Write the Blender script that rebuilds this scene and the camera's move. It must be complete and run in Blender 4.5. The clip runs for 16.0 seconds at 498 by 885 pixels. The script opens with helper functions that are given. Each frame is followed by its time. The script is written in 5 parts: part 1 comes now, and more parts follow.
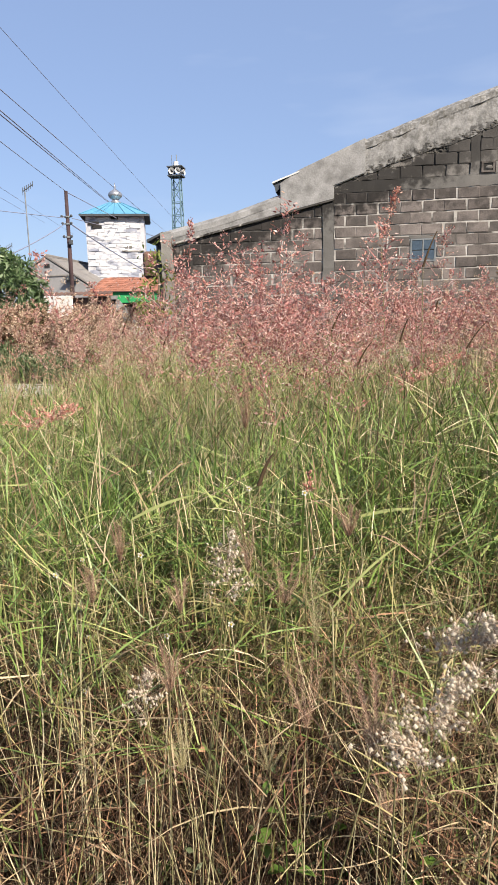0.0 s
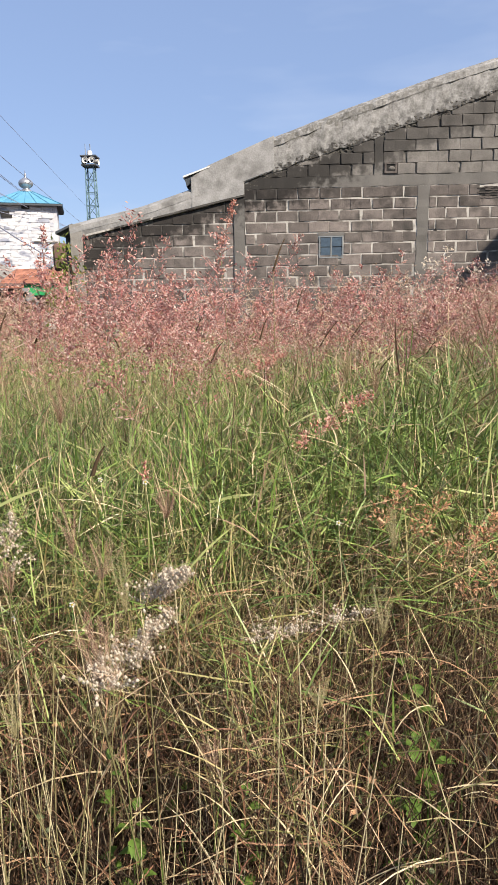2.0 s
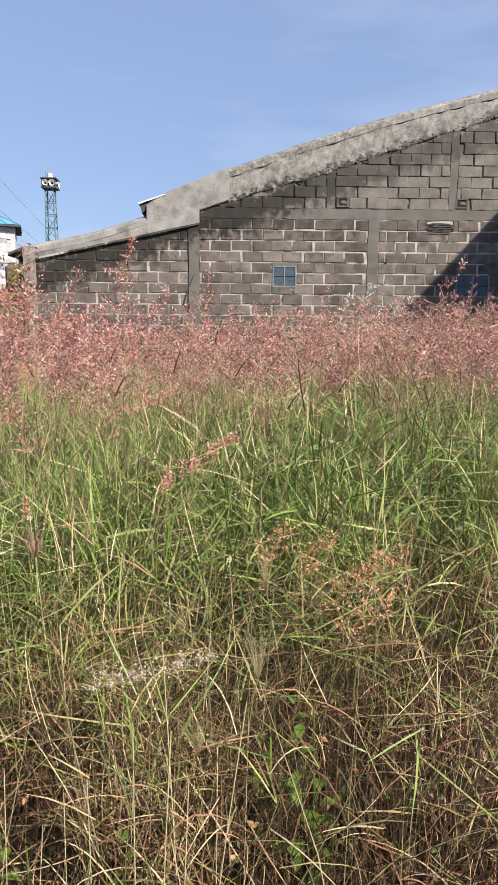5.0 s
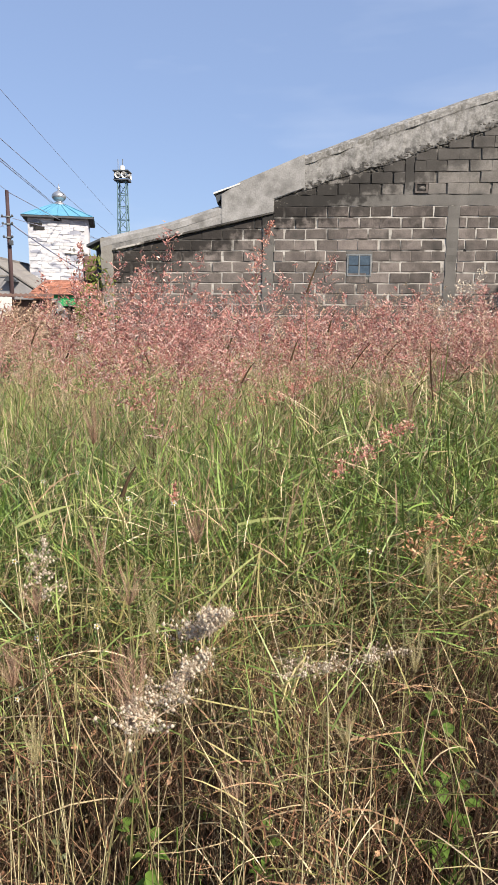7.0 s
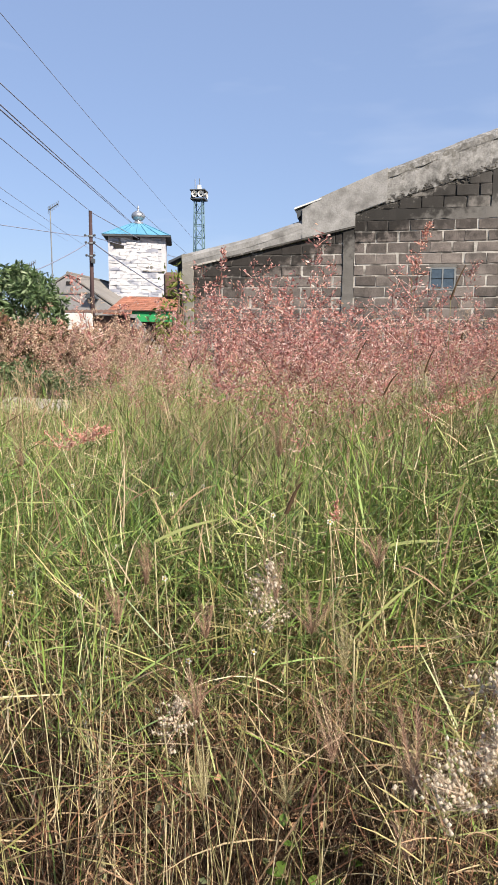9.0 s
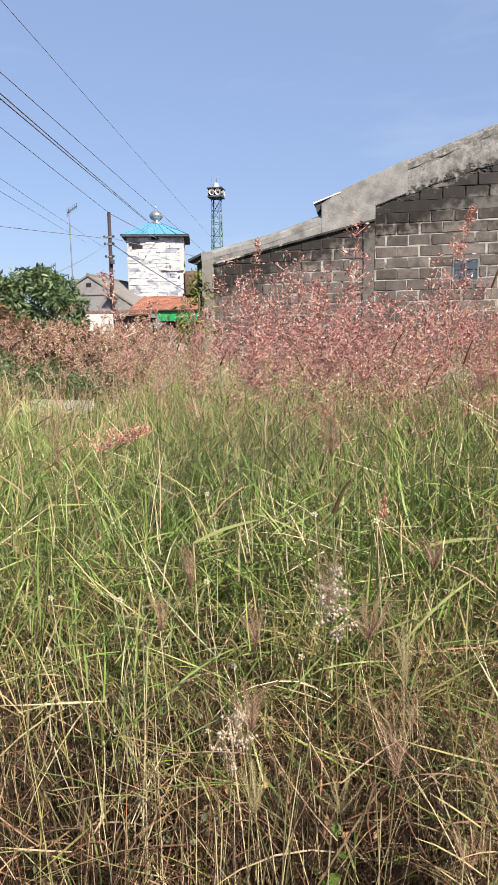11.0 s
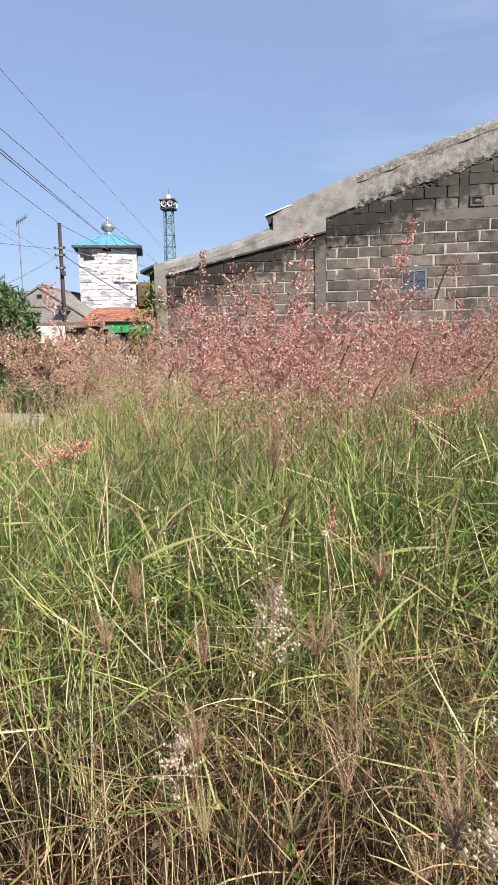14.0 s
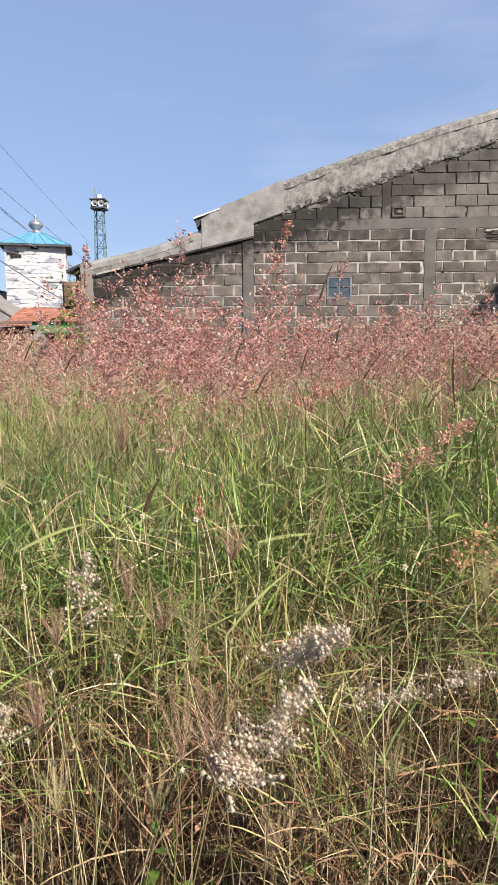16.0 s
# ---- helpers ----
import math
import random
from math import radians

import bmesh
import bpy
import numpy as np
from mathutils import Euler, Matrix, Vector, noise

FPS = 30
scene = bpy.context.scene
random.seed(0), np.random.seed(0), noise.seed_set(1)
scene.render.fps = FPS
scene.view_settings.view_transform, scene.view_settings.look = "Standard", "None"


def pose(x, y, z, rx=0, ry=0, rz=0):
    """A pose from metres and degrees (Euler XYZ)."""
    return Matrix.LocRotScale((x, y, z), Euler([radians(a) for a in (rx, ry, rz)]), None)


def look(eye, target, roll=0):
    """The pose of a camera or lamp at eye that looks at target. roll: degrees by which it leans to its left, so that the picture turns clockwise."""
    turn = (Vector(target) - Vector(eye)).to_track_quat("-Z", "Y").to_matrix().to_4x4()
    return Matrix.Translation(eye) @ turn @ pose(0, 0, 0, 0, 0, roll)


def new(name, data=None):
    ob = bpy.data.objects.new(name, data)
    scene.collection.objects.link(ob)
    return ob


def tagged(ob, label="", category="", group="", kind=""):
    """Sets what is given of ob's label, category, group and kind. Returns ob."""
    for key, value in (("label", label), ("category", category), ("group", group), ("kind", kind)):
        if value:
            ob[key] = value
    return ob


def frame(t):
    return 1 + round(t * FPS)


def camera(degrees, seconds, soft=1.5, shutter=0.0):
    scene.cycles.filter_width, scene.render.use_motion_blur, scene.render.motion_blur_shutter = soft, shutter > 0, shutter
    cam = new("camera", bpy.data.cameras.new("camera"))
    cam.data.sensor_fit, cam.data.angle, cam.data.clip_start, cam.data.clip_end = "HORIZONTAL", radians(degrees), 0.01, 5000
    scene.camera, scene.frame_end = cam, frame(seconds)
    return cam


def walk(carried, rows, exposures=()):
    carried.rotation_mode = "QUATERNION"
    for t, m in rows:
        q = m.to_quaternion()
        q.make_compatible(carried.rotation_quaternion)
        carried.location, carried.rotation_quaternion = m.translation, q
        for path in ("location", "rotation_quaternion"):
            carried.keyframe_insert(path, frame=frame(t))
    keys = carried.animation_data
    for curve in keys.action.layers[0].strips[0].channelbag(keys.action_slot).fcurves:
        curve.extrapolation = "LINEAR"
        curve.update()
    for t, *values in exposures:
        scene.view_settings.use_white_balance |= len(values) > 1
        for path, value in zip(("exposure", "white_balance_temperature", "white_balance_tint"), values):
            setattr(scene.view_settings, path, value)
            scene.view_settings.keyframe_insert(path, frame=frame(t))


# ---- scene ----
cam = camera(42.0, 16.0, soft=1.2)
PATH = [
    (0, (0.019, 0.118, 1.483), (-0.308, 2.056, 1.114), -1.2),
    (0.5, (0.088, 0.045, 1.495), (-0.143, 1.995, 1.117), -1.2),
    (1, (0.126, 0.056, 1.494), (-0.066, 2.008, 1.107), -1.0),
    (1.5, (0.156, 0.032, 1.495), (0.001, 1.984, 1.089), -1.3),
    (2, (0.183, 0.034, 1.497), (0.09, 1.993, 1.105), -0.9),
    (2.5, (0.209, 0.046, 1.499), (0.154, 2.012, 1.137), -0.4),
    (3, (0.222, 0.032, 1.513), (0.202, 2.005, 1.189), 0.0),
    (3.5, (0.244, 0.011, 1.519), (0.21, 1.983, 1.19), 0.0),
    (4, (0.276, 0.012, 1.524), (0.291, 1.987, 1.211), 0.5),
    (6.3, (0.324, 0.075, 1.507), (0.362, 2.045, 1.165), 0.5),
    (6.5, (0.277, 0.075, 1.506), (0.261, 2.044, 1.159), 0.4),
    (7, (0.163, 0.054, 1.51), (0.004, 2.017, 1.162), 0.5),
    (7.5, (0.073, 0.077, 1.505), (-0.206, 2.034, 1.204), 1.4),
    (8, (0.015, 0.097, 1.495), (-0.339, 2.043, 1.195), 1.0),
    (8.2, (0.009, 0.092, 1.496), (-0.373, 2.033, 1.203), 0.7),
    (10.3, (-0.033, 0.14, 1.489), (-0.369, 2.085, 1.162), 0.3),
    (10.5, (-0.038, 0.138, 1.49), (-0.39, 2.08, 1.167), 0.2),
    (11, (-0.046, 0.136, 1.489), (-0.477, 2.063, 1.177), -0.8),
    (11.5, (-0.055, 0.142, 1.487), (-0.513, 2.064, 1.179), -1.1),
    (12, (-0.055, 0.146, 1.486), (-0.506, 2.068, 1.17), -1.5),
    (12.5, (-0.048, 0.147, 1.489), (-0.474, 2.08, 1.2), -1.5),
    (13, (-0.045, 0.146, 1.49), (-0.405, 2.093, 1.21), -0.9),
    (13.5, (-0.039, 0.149, 1.491), (-0.367, 2.102, 1.209), -1.0),
    (14, (-0.033, 0.154, 1.491), (-0.333, 2.111, 1.209), -1.2),
    (14.5, (-0.005, 0.147, 1.491), (-0.229, 2.117, 1.222), -1.2),
    (15, (0.027, 0.111, 1.494), (-0.146, 2.087, 1.241), -0.9),
    (15.2, (0.03, 0.127, 1.479), (-0.109, 2.107, 1.238), -0.2),
    (15.5, (0.05, 0.108, 1.479), (-0.076, 2.088, 1.223), -0.6),
    (16, (0.075, 0.127, 1.47), (-0.022, 2.106, 1.197), -0.3),
]
walk(cam, [(t, look(eye, target, roll)) for t, eye, target, roll in PATH], exposures=((0.0, 0.95, 6900, 13), (16.0, 0.95, 6900, 13)))

# ---- world and sun ----
SUN_ELEV, SUN_AZ = radians(40), radians(131)   # azimuth clockwise from +y
world = bpy.data.worlds.new("sky")
scene.world = world
world.use_nodes = True
wn, wl = world.node_tree.nodes, world.node_tree.links
sky = wn.new("ShaderNodeTexSky")
sky.sky_type, sky.sun_disc = "NISHITA", False
sky.sun_elevation, sky.sun_rotation = SUN_ELEV, SUN_AZ
sky.air_density, sky.dust_density, sky.ozone_density = 1.0, 1.3, 4.0
bg = wn["Background"]
# thin even haze and a few wisps of high cloud over the clear sky
coord = wn.new("ShaderNodeTexCoord")
stretch_map = wn.new("ShaderNodeMapping")
stretch_map.inputs["Scale"].default_value, stretch_map.inputs["Rotation"].default_value = (2.0, 2.0, 9.0), (0.0, 0.25, 0.0)
wisp = wn.new("ShaderNodeTexNoise")
wisp.inputs["Scale"].default_value, wisp.inputs["Detail"].default_value, wisp.inputs["Roughness"].default_value = 1.3, 4, 0.55
wisp_range = wn.new("ShaderNodeMapRange")
for k, x in enumerate((0.52, 0.82, 0.0, 0.22)):
    wisp_range.inputs[k + 1].default_value = x
haze = wn.new("ShaderNodeMix")
haze.data_type = "RGBA"
haze.inputs[0].default_value = 0.55
haze.inputs[7].default_value = (1.98, 2.83, 4.80, 1)
cloud = wn.new("ShaderNodeMix")
cloud.data_type = "RGBA"
cloud.inputs[7].default_value = (5.0, 5.6, 6.6, 1)
wl.new(coord.outputs["Generated"], stretch_map.inputs[0])
wl.new(stretch_map.outputs[0], wisp.inputs["Vector"])
wl.new(wisp.outputs[0], wisp_range.inputs[0])
wl.new(sky.outputs[0], haze.inputs[6])
wl.new(haze.outputs[2], cloud.inputs[6])
wl.new(wisp_range.outputs[0], cloud.inputs[0])
wl.new(cloud.outputs[2], bg.inputs[0])
bg.inputs[1].default_value = 0.094
sun_data = bpy.data.lights.new("sun", "SUN")
sun_data.energy, sun_data.angle, sun_data.color = 5.0, radians(0.6), (1.0, 0.93, 0.82)
sun = new("sun", sun_data)
sun_way = Vector((math.sin(SUN_AZ) * math.cos(SUN_ELEV), math.cos(SUN_AZ) * math.cos(SUN_ELEV), math.sin(SUN_ELEV)))
sun.matrix_world = look(sun_way * 60, (0, 0, 0))


# ---- materials ----
def material(name, low, high, scale=6.0, rough=0.8, bump=0.2, fine=90.0, metal=0.0, spec=0.3, vary=0.0, island=0.0,
             coat=None, coat_scale=1.5, coat_edge=(0.52, 0.66), trans=0.0, ramp=None, stretch=(1, 1, 1)):
    """Two colours mixed by broad and fine noise, with an optional second coat in blotches."""
    m = bpy.data.materials.new(name)
    m.use_nodes = True
    n, l = m.node_tree.nodes, m.node_tree.links
    b = n["Principled BSDF"]
    geo = n.new("ShaderNodeNewGeometry")
    place = n.new("ShaderNodeMapping")
    place.inputs["Scale"].default_value = stretch
    l.new(geo.outputs["Position"], place.inputs[0])
    def tex(s, d):
        t = n.new("ShaderNodeTexNoise")
        t.inputs["Scale"].default_value, t.inputs["Detail"].default_value = s, d
        l.new(place.outputs[0], t.inputs["Vector"])
        return t
    broad, small = tex(scale, 4), tex(fine, 3)
    mixv = n.new("ShaderNodeMath")
    mixv.operation = "MULTIPLY_ADD"
    mixv.inputs[1].default_value = 0.6
    l.new(broad.outputs[0], mixv.inputs[0])
    part_v = n.new("ShaderNodeMath")
    part_v.operation = "MULTIPLY"
    part_v.inputs[1].default_value = 0.4
    l.new(small.outputs[0], part_v.inputs[0])
    l.new(part_v.outputs[0], mixv.inputs[2])
    cr = n.new("ShaderNodeValToRGB")
    e = cr.color_ramp.elements
    e[0].position, e[1].position = 0.32, 0.68
    e[0].color, e[1].color = (*low, 1), (*high, 1)
    l.new(mixv.outputs[0], cr.inputs[0])
    col = cr.outputs[0]
    if vary or island:
        if island:
            src, amount = geo.outputs["Random Per Island"], island
        else:
            src, amount = n.new("ShaderNodeObjectInfo").outputs["Random"], vary
        if ramp:
            rr = n.new("ShaderNodeValToRGB")
            rr.color_ramp.interpolation = "LINEAR"
            for k, c in enumerate(ramp):
                el = rr.color_ramp.elements[k] if k < 2 else rr.color_ramp.elements.new(1)
                el.position = k / (len(ramp) - 1)
                el.color = (*c, 1)
            l.new(src, rr.inputs[0])
            mx = n.new("ShaderNodeMix")
            mx.data_type = "RGBA"
            mx.inputs[0].default_value = amount
            l.new(col, mx.inputs[6]); l.new(rr.outputs[0], mx.inputs[7])
            col = mx.outputs[2]
        else:
            rg = n.new("ShaderNodeMapRange")
            rg.inputs[3].default_value, rg.inputs[4].default_value = 1 - amount, 1 + amount
            l.new(src, rg.inputs[0])
            hs = n.new("ShaderNodeHueSaturation")
            l.new(rg.outputs[0], hs.inputs["Value"])
            l.new(col, hs.inputs["Color"])
            col = hs.outputs[0]
    if coat:
        ct = tex(coat_scale, 6)
        cr2 = n.new("ShaderNodeValToRGB")
        cr2.color_ramp.elements[0].position, cr2.color_ramp.elements[1].position = coat_edge
        l.new(ct.outputs[0], cr2.inputs[0])
        mx = n.new("ShaderNodeMix")
        mx.data_type = "RGBA"
        l.new(cr2.outputs[0], mx.inputs[0])
        l.new(col, mx.inputs[6])
        mx.inputs[7].default_value = (*coat, 1)
        col = mx.outputs[2]
    l.new(col, b.inputs["Base Color"])
    b.inputs["Roughness"].default_value, b.inputs["Metallic"].default_value = rough, metal
    b.inputs["Specular IOR Level"].default_value = spec
    if bump:
        bp = n.new("ShaderNodeBump")
        bp.inputs["Strength"].default_value, bp.inputs["Distance"].default_value = bump, 0.01
        l.new(mixv.outputs[0], bp.inputs["Height"])
        l.new(bp.outputs[0], b.inputs["Normal"])
    if trans:
        tr = n.new("ShaderNodeBsdfTranslucent")
        l.new(col, tr.inputs[0])
        ms = n.new("ShaderNodeMixShader")
        ms.inputs[0].default_value = trans
        l.new(b.outputs[0], ms.inputs[1]); l.new(tr.outputs[0], ms.inputs[2])
        l.new(ms.outputs[0], n["Material Output"].inputs["Surface"])
    return m


M_SOIL = material("dry_soil", (0.019, 0.014, 0.01), (0.068, 0.048, 0.032), 3, 0.95, 0.6, 40)
M_BLOCK = material("weathered_block", (0.075, 0.065, 0.06), (0.185, 0.161, 0.147), 5.0, 0.95, 1.0, 55, vary=0.30,
                   coat=(0.048, 0.045, 0.041), coat_scale=3.2, coat_edge=(0.54, 0.76))
M_BLOCK_OLD = material("pale_weathered_block", (0.097, 0.091, 0.082), (0.201, 0.189, 0.175), 4.5, 0.95, 1.0, 50, vary=0.14,
                       coat=(0.067, 0.066, 0.062), coat_scale=2.4, coat_edge=(0.52, 0.75))
M_MORTAR = material("pale_mortar", (0.24, 0.228, 0.208), (0.48, 0.46, 0.424), 4, 0.95, 0.6, 60, coat=(0.088, 0.08, 0.072),
                    coat_scale=2.6, coat_edge=(0.50, 0.60))
M_MORTAR_DARK = material("dark_mortar", (0.096, 0.088, 0.08), (0.208, 0.2, 0.176), 3, 0.95, 0.6, 60)
M_RENDER = material("grey_cement_render", (0.16, 0.152, 0.136), (0.288, 0.276, 0.252), 2.5, 0.93, 0.5, 55,
                    coat=(0.104, 0.1, 0.088), coat_scale=2.2, coat_edge=(0.55, 0.78))
M_COPING = material("mossy_cement_coping", (0.114, 0.111, 0.104), (0.328, 0.324, 0.312), 7.0, 0.93, 1.0, 30,
                    coat=(0.095, 0.094, 0.084), coat_scale=11.0, coat_edge=(0.50, 0.86))
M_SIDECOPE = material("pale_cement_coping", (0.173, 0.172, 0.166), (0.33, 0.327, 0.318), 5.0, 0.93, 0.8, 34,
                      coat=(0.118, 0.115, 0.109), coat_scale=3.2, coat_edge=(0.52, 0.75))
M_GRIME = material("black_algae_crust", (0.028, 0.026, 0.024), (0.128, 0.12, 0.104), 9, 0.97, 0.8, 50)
M_BEAM = material("cement_beam", (0.088, 0.084, 0.078), (0.153, 0.147, 0.137), 2.5, 0.95, 0.5, 60)
M_GLASSBLUE = material("dusty_blue_glass", (0.03, 0.048, 0.072), (0.066, 0.102, 0.138), 6, 0.4, 0.1, 40, spec=0.4)
M_STEEL = material("grey_painted_steel", (0.128, 0.144, 0.152), (0.216, 0.232, 0.24), 4, 0.5, 0.1, 30)
M_DARK = material("dark_hollow", (0.016, 0.016, 0.016), (0.032, 0.03, 0.028), 8, 0.95, 0.2)
# whitewash; its coat paints in the blue-grey shading along the uneven courses
M_WHITEBLOCK = material("shade_streaked_whitewash", (0.416, 0.424, 0.448), (0.608, 0.608, 0.608), 1.4, 0.85, 0.6, 9, vary=0.06, stretch=(0.55, 0.55, 1.6),
                        coat=(0.24, 0.256, 0.304), coat_scale=1.9, coat_edge=(0.49, 0.60))
M_WHITEJOINT = material("grey_whitewashed_joint", (0.336, 0.344, 0.368), (0.464, 0.464, 0.48), 2, 0.9, 0.4, 12)
M_BLUEROOF = material("light_blue_roof_sheet", (0.068, 0.224, 0.336), (0.104, 0.288, 0.416), 1.5, 0.55, 0.15, 12)
M_TRIM = material("dark_eave_board", (0.04, 0.048, 0.056), (0.08, 0.088, 0.096), 3, 0.8, 0.2)
M_SILVER = material("dull_silver_metal", (0.4, 0.4, 0.4), (0.56, 0.56, 0.56), 3, 0.35, 0.1, 12, metal=0.8)
M_TEAL = material("teal_painted_steel", (0.072, 0.136, 0.16), (0.128, 0.208, 0.24), 3, 0.55, 0.1, 15)
M_WHITEPAINT = material("white_paint", (0.528, 0.528, 0.512), (0.656, 0.656, 0.64), 1.8, 0.7, 0.2, 25)
M_POLE = material("stained_concrete_pole", (0.024, 0.016, 0.018), (0.072, 0.044, 0.044), 4, 0.9, 0.4, 30, stretch=(1, 1, 0.2))
M_WIRE = material("grey_black_cable", (0.15, 0.166, 0.228), (0.258, 0.281, 0.365), 5, 0.6, 0.0)
M_TILE = material("orange_clay_tile", (0.224, 0.088, 0.056), (0.336, 0.152, 0.1), 1.3, 0.85, 0.3, 14, vary=0.25)
M_RUST = material("rusty_brown_roof", (0.072, 0.044, 0.036), (0.144, 0.088, 0.068), 2.0, 0.9, 0.4, 18)
M_GREYROOF = material("grey_cement_roof", (0.149, 0.139, 0.129), (0.208, 0.198, 0.184), 1.2, 0.9, 0.3, 12)
M_GREYWALL = material("grey_plaster", (0.2, 0.2, 0.204), (0.288, 0.284, 0.28), 1.0, 0.9, 0.3, 10)
M_GREEN = material("green_painted_board", (0.016, 0.256, 0.08), (0.032, 0.368, 0.128), 2, 0.6, 0.1, 20)
M_CREAM = material("cream_plaster", (0.496, 0.448, 0.384), (0.608, 0.56, 0.496), 1.4, 0.85, 0.3, 15)
M_BARK = material("grey_brown_bark", (0.072, 0.052, 0.036), (0.16, 0.12, 0.088), 7, 0.95, 0.7, 50)
M_TREELEAF = material("dark_mango_leaf", (0.038, 0.078, 0.024), (0.081, 0.146, 0.042), 2, 0.45, 0.0, 8, spec=0.5,
                      island=0.6, ramp=((0.038, 0.068, 0.03), (0.076, 0.125, 0.048), (0.151, 0.208, 0.096), (0.27, 0.322, 0.192)), trans=0.25)
M_SHRUBLEAF = material("yellow_green_leaf", (0.096, 0.136, 0.024), (0.176, 0.216, 0.048), 2, 0.5, 0.0, 8, island=0.5, trans=0.3,
                       ramp=((0.08, 0.112, 0.024), (0.16, 0.2, 0.04), (0.288, 0.288, 0.08)))
M_COPPERLEAF = material("copper_brown_leaf", (0.096, 0.048, 0.028), (0.16, 0.088, 0.048), 2, 0.5, 0.0, 8, island=0.8, trans=0.2,
                        ramp=((0.04, 0.028, 0.016), (0.128, 0.056, 0.036), (0.24, 0.12, 0.08), (0.056, 0.072, 0.024), (0.192, 0.152, 0.064)))
M_STEM = material("dull_green_brown_stem", (0.128, 0.12, 0.048), (0.208, 0.184, 0.088), 9, 0.6, 0.0, 80)
M_SLAB = material("pale_concrete_slab", (0.208, 0.2, 0.18), (0.4, 0.384, 0.352), 3, 0.9, 0.4, 40)



def mould(m, slope, foot, above, below, amount, colour=(0.014, 0.013, 0.012), thin=0.6):
    """Black mould on a wall along a sloping line z = foot + slope * x, with a ragged edge and runs."""
    n, l = m.node_tree.nodes, m.node_tree.links
    b = n["Principled BSDF"]
    geo = n.new("ShaderNodeNewGeometry")
    sep = n.new("ShaderNodeSeparateXYZ")
    l.new(geo.outputs["Position"], sep.inputs[0])
    def op(kind, a, c, d=None):
        o = n.new("ShaderNodeMath")
        o.operation = kind
        for k, x in enumerate((a, c, d)):
            if x is None:
                continue
            if isinstance(x, (int, float)):
                o.inputs[k].default_value = x
            else:
                l.new(x, o.inputs[k])
        return o.outputs[0]
    line = op("MULTIPLY_ADD", sep.outputs[0], slope, foot)
    d = op("SUBTRACT", sep.outputs[2], line)
    run = n.new("ShaderNodeMapping")
    run.inputs["Scale"].default_value = (1, 1, 0.3)
    l.new(geo.outputs["Position"], run.inputs[0])
    streak, rag = n.new("ShaderNodeTexNoise"), n.new("ShaderNodeTexNoise")
    streak.inputs["Scale"].default_value, streak.inputs["Detail"].default_value = 5.0, 6
    rag.inputs["Scale"].default_value, rag.inputs["Detail"].default_value = 9.0, 8
    l.new(run.outputs[0], streak.inputs[0]); l.new(geo.outputs["Position"], rag.inputs[0])
    wob = op("MULTIPLY_ADD", rag.outputs[0], 0.9, op("MULTIPLY_ADD", streak.outputs[0], 0.5, -0.70))
    e = op("ADD", d, wob)
    hi = n.new("ShaderNodeMapRange"); hi.interpolation_type = "SMOOTHSTEP"
    hi.inputs[1].default_value, hi.inputs[2].default_value, hi.inputs[3].default_value, hi.inputs[4].default_value = above * 0.2, above, 1, 0
    lo = n.new("ShaderNodeMapRange"); lo.interpolation_type = "SMOOTHSTEP"
    lo.inputs[1].default_value, lo.inputs[2].default_value, lo.inputs[3].default_value, lo.inputs[4].default_value = -below, -below * 0.5, 0, 1
    l.new(e, hi.inputs[0]); l.new(e, lo.inputs[0])
    # heaviest beside the shoulder, thinner along the rest
    run_out = n.new("ShaderNodeMapRange")
    for k, x in enumerate((1.0, 3.2, 1.0, thin)):
        run_out.inputs[k + 1].default_value = x
    l.new(sep.outputs[0], run_out.inputs[0])
    f = op("MULTIPLY", op("MULTIPLY", op("MULTIPLY", hi.outputs[0], lo.outputs[0]), run_out.outputs[0]), amount)
    mx = n.new("ShaderNodeMix")
    mx.data_type = "RGBA"
    old = b.inputs["Base Color"].links[0].from_socket
    l.new(f, mx.inputs[0]); l.new(old, mx.inputs[6])
    mx.inputs[7].default_value = (*colour, 1)
    l.new(mx.outputs[2], b.inputs["Base Color"])


for stained in (M_BLOCK, M_BLOCK_OLD, M_MORTAR, M_MORTAR_DARK, M_COPING, M_BEAM):
    mould(stained, 0.316, 3.91, 0.20, 0.60, 0.85)
mould(M_COPING, 0.353, 4.45, 0.10, 0.10, 0.5, (0.072, 0.068, 0.056))
mould(M_BLOCK, 0.0, 3.70, 0.12, 0.30, 0.5)

# grasses: each island is one blade, stalk or spikelet
M_GREENBLADE = material("green_grass_blade", (0.044, 0.086, 0.021), (0.223, 0.27, 0.082), 8.0, 0.46, 0.0, 60, island=0.74, trans=0.16, spec=0.42,
                        ramp=((0.034, 0.081, 0.013), (0.122, 0.213, 0.037), (0.204, 0.316, 0.063), (0.408, 0.426, 0.166), (0.05, 0.12, 0.022), (0.245, 0.337, 0.092)))
M_BLUEGRASS = material("dark_blue_green_grass", (0.04, 0.08, 0.024), (0.072, 0.12, 0.036), 1.2, 0.6, 0.0, 60, island=0.85, trans=0.17, spec=0.2,
                       ramp=((0.018, 0.044, 0.01), (0.046, 0.092, 0.021), (0.096, 0.16, 0.04), (0.192, 0.256, 0.08)))
M_OLIVEBLADE = material("yellowing_grass_blade", (0.174, 0.174, 0.063), (0.253, 0.237, 0.102), 1.5, 0.6, 0.0, 60, island=0.9, trans=0.12,
                        ramp=((0.079, 0.086, 0.024), (0.213, 0.194, 0.067), (0.379, 0.323, 0.162), (0.158, 0.158, 0.043), (0.205, 0.134, 0.063)))
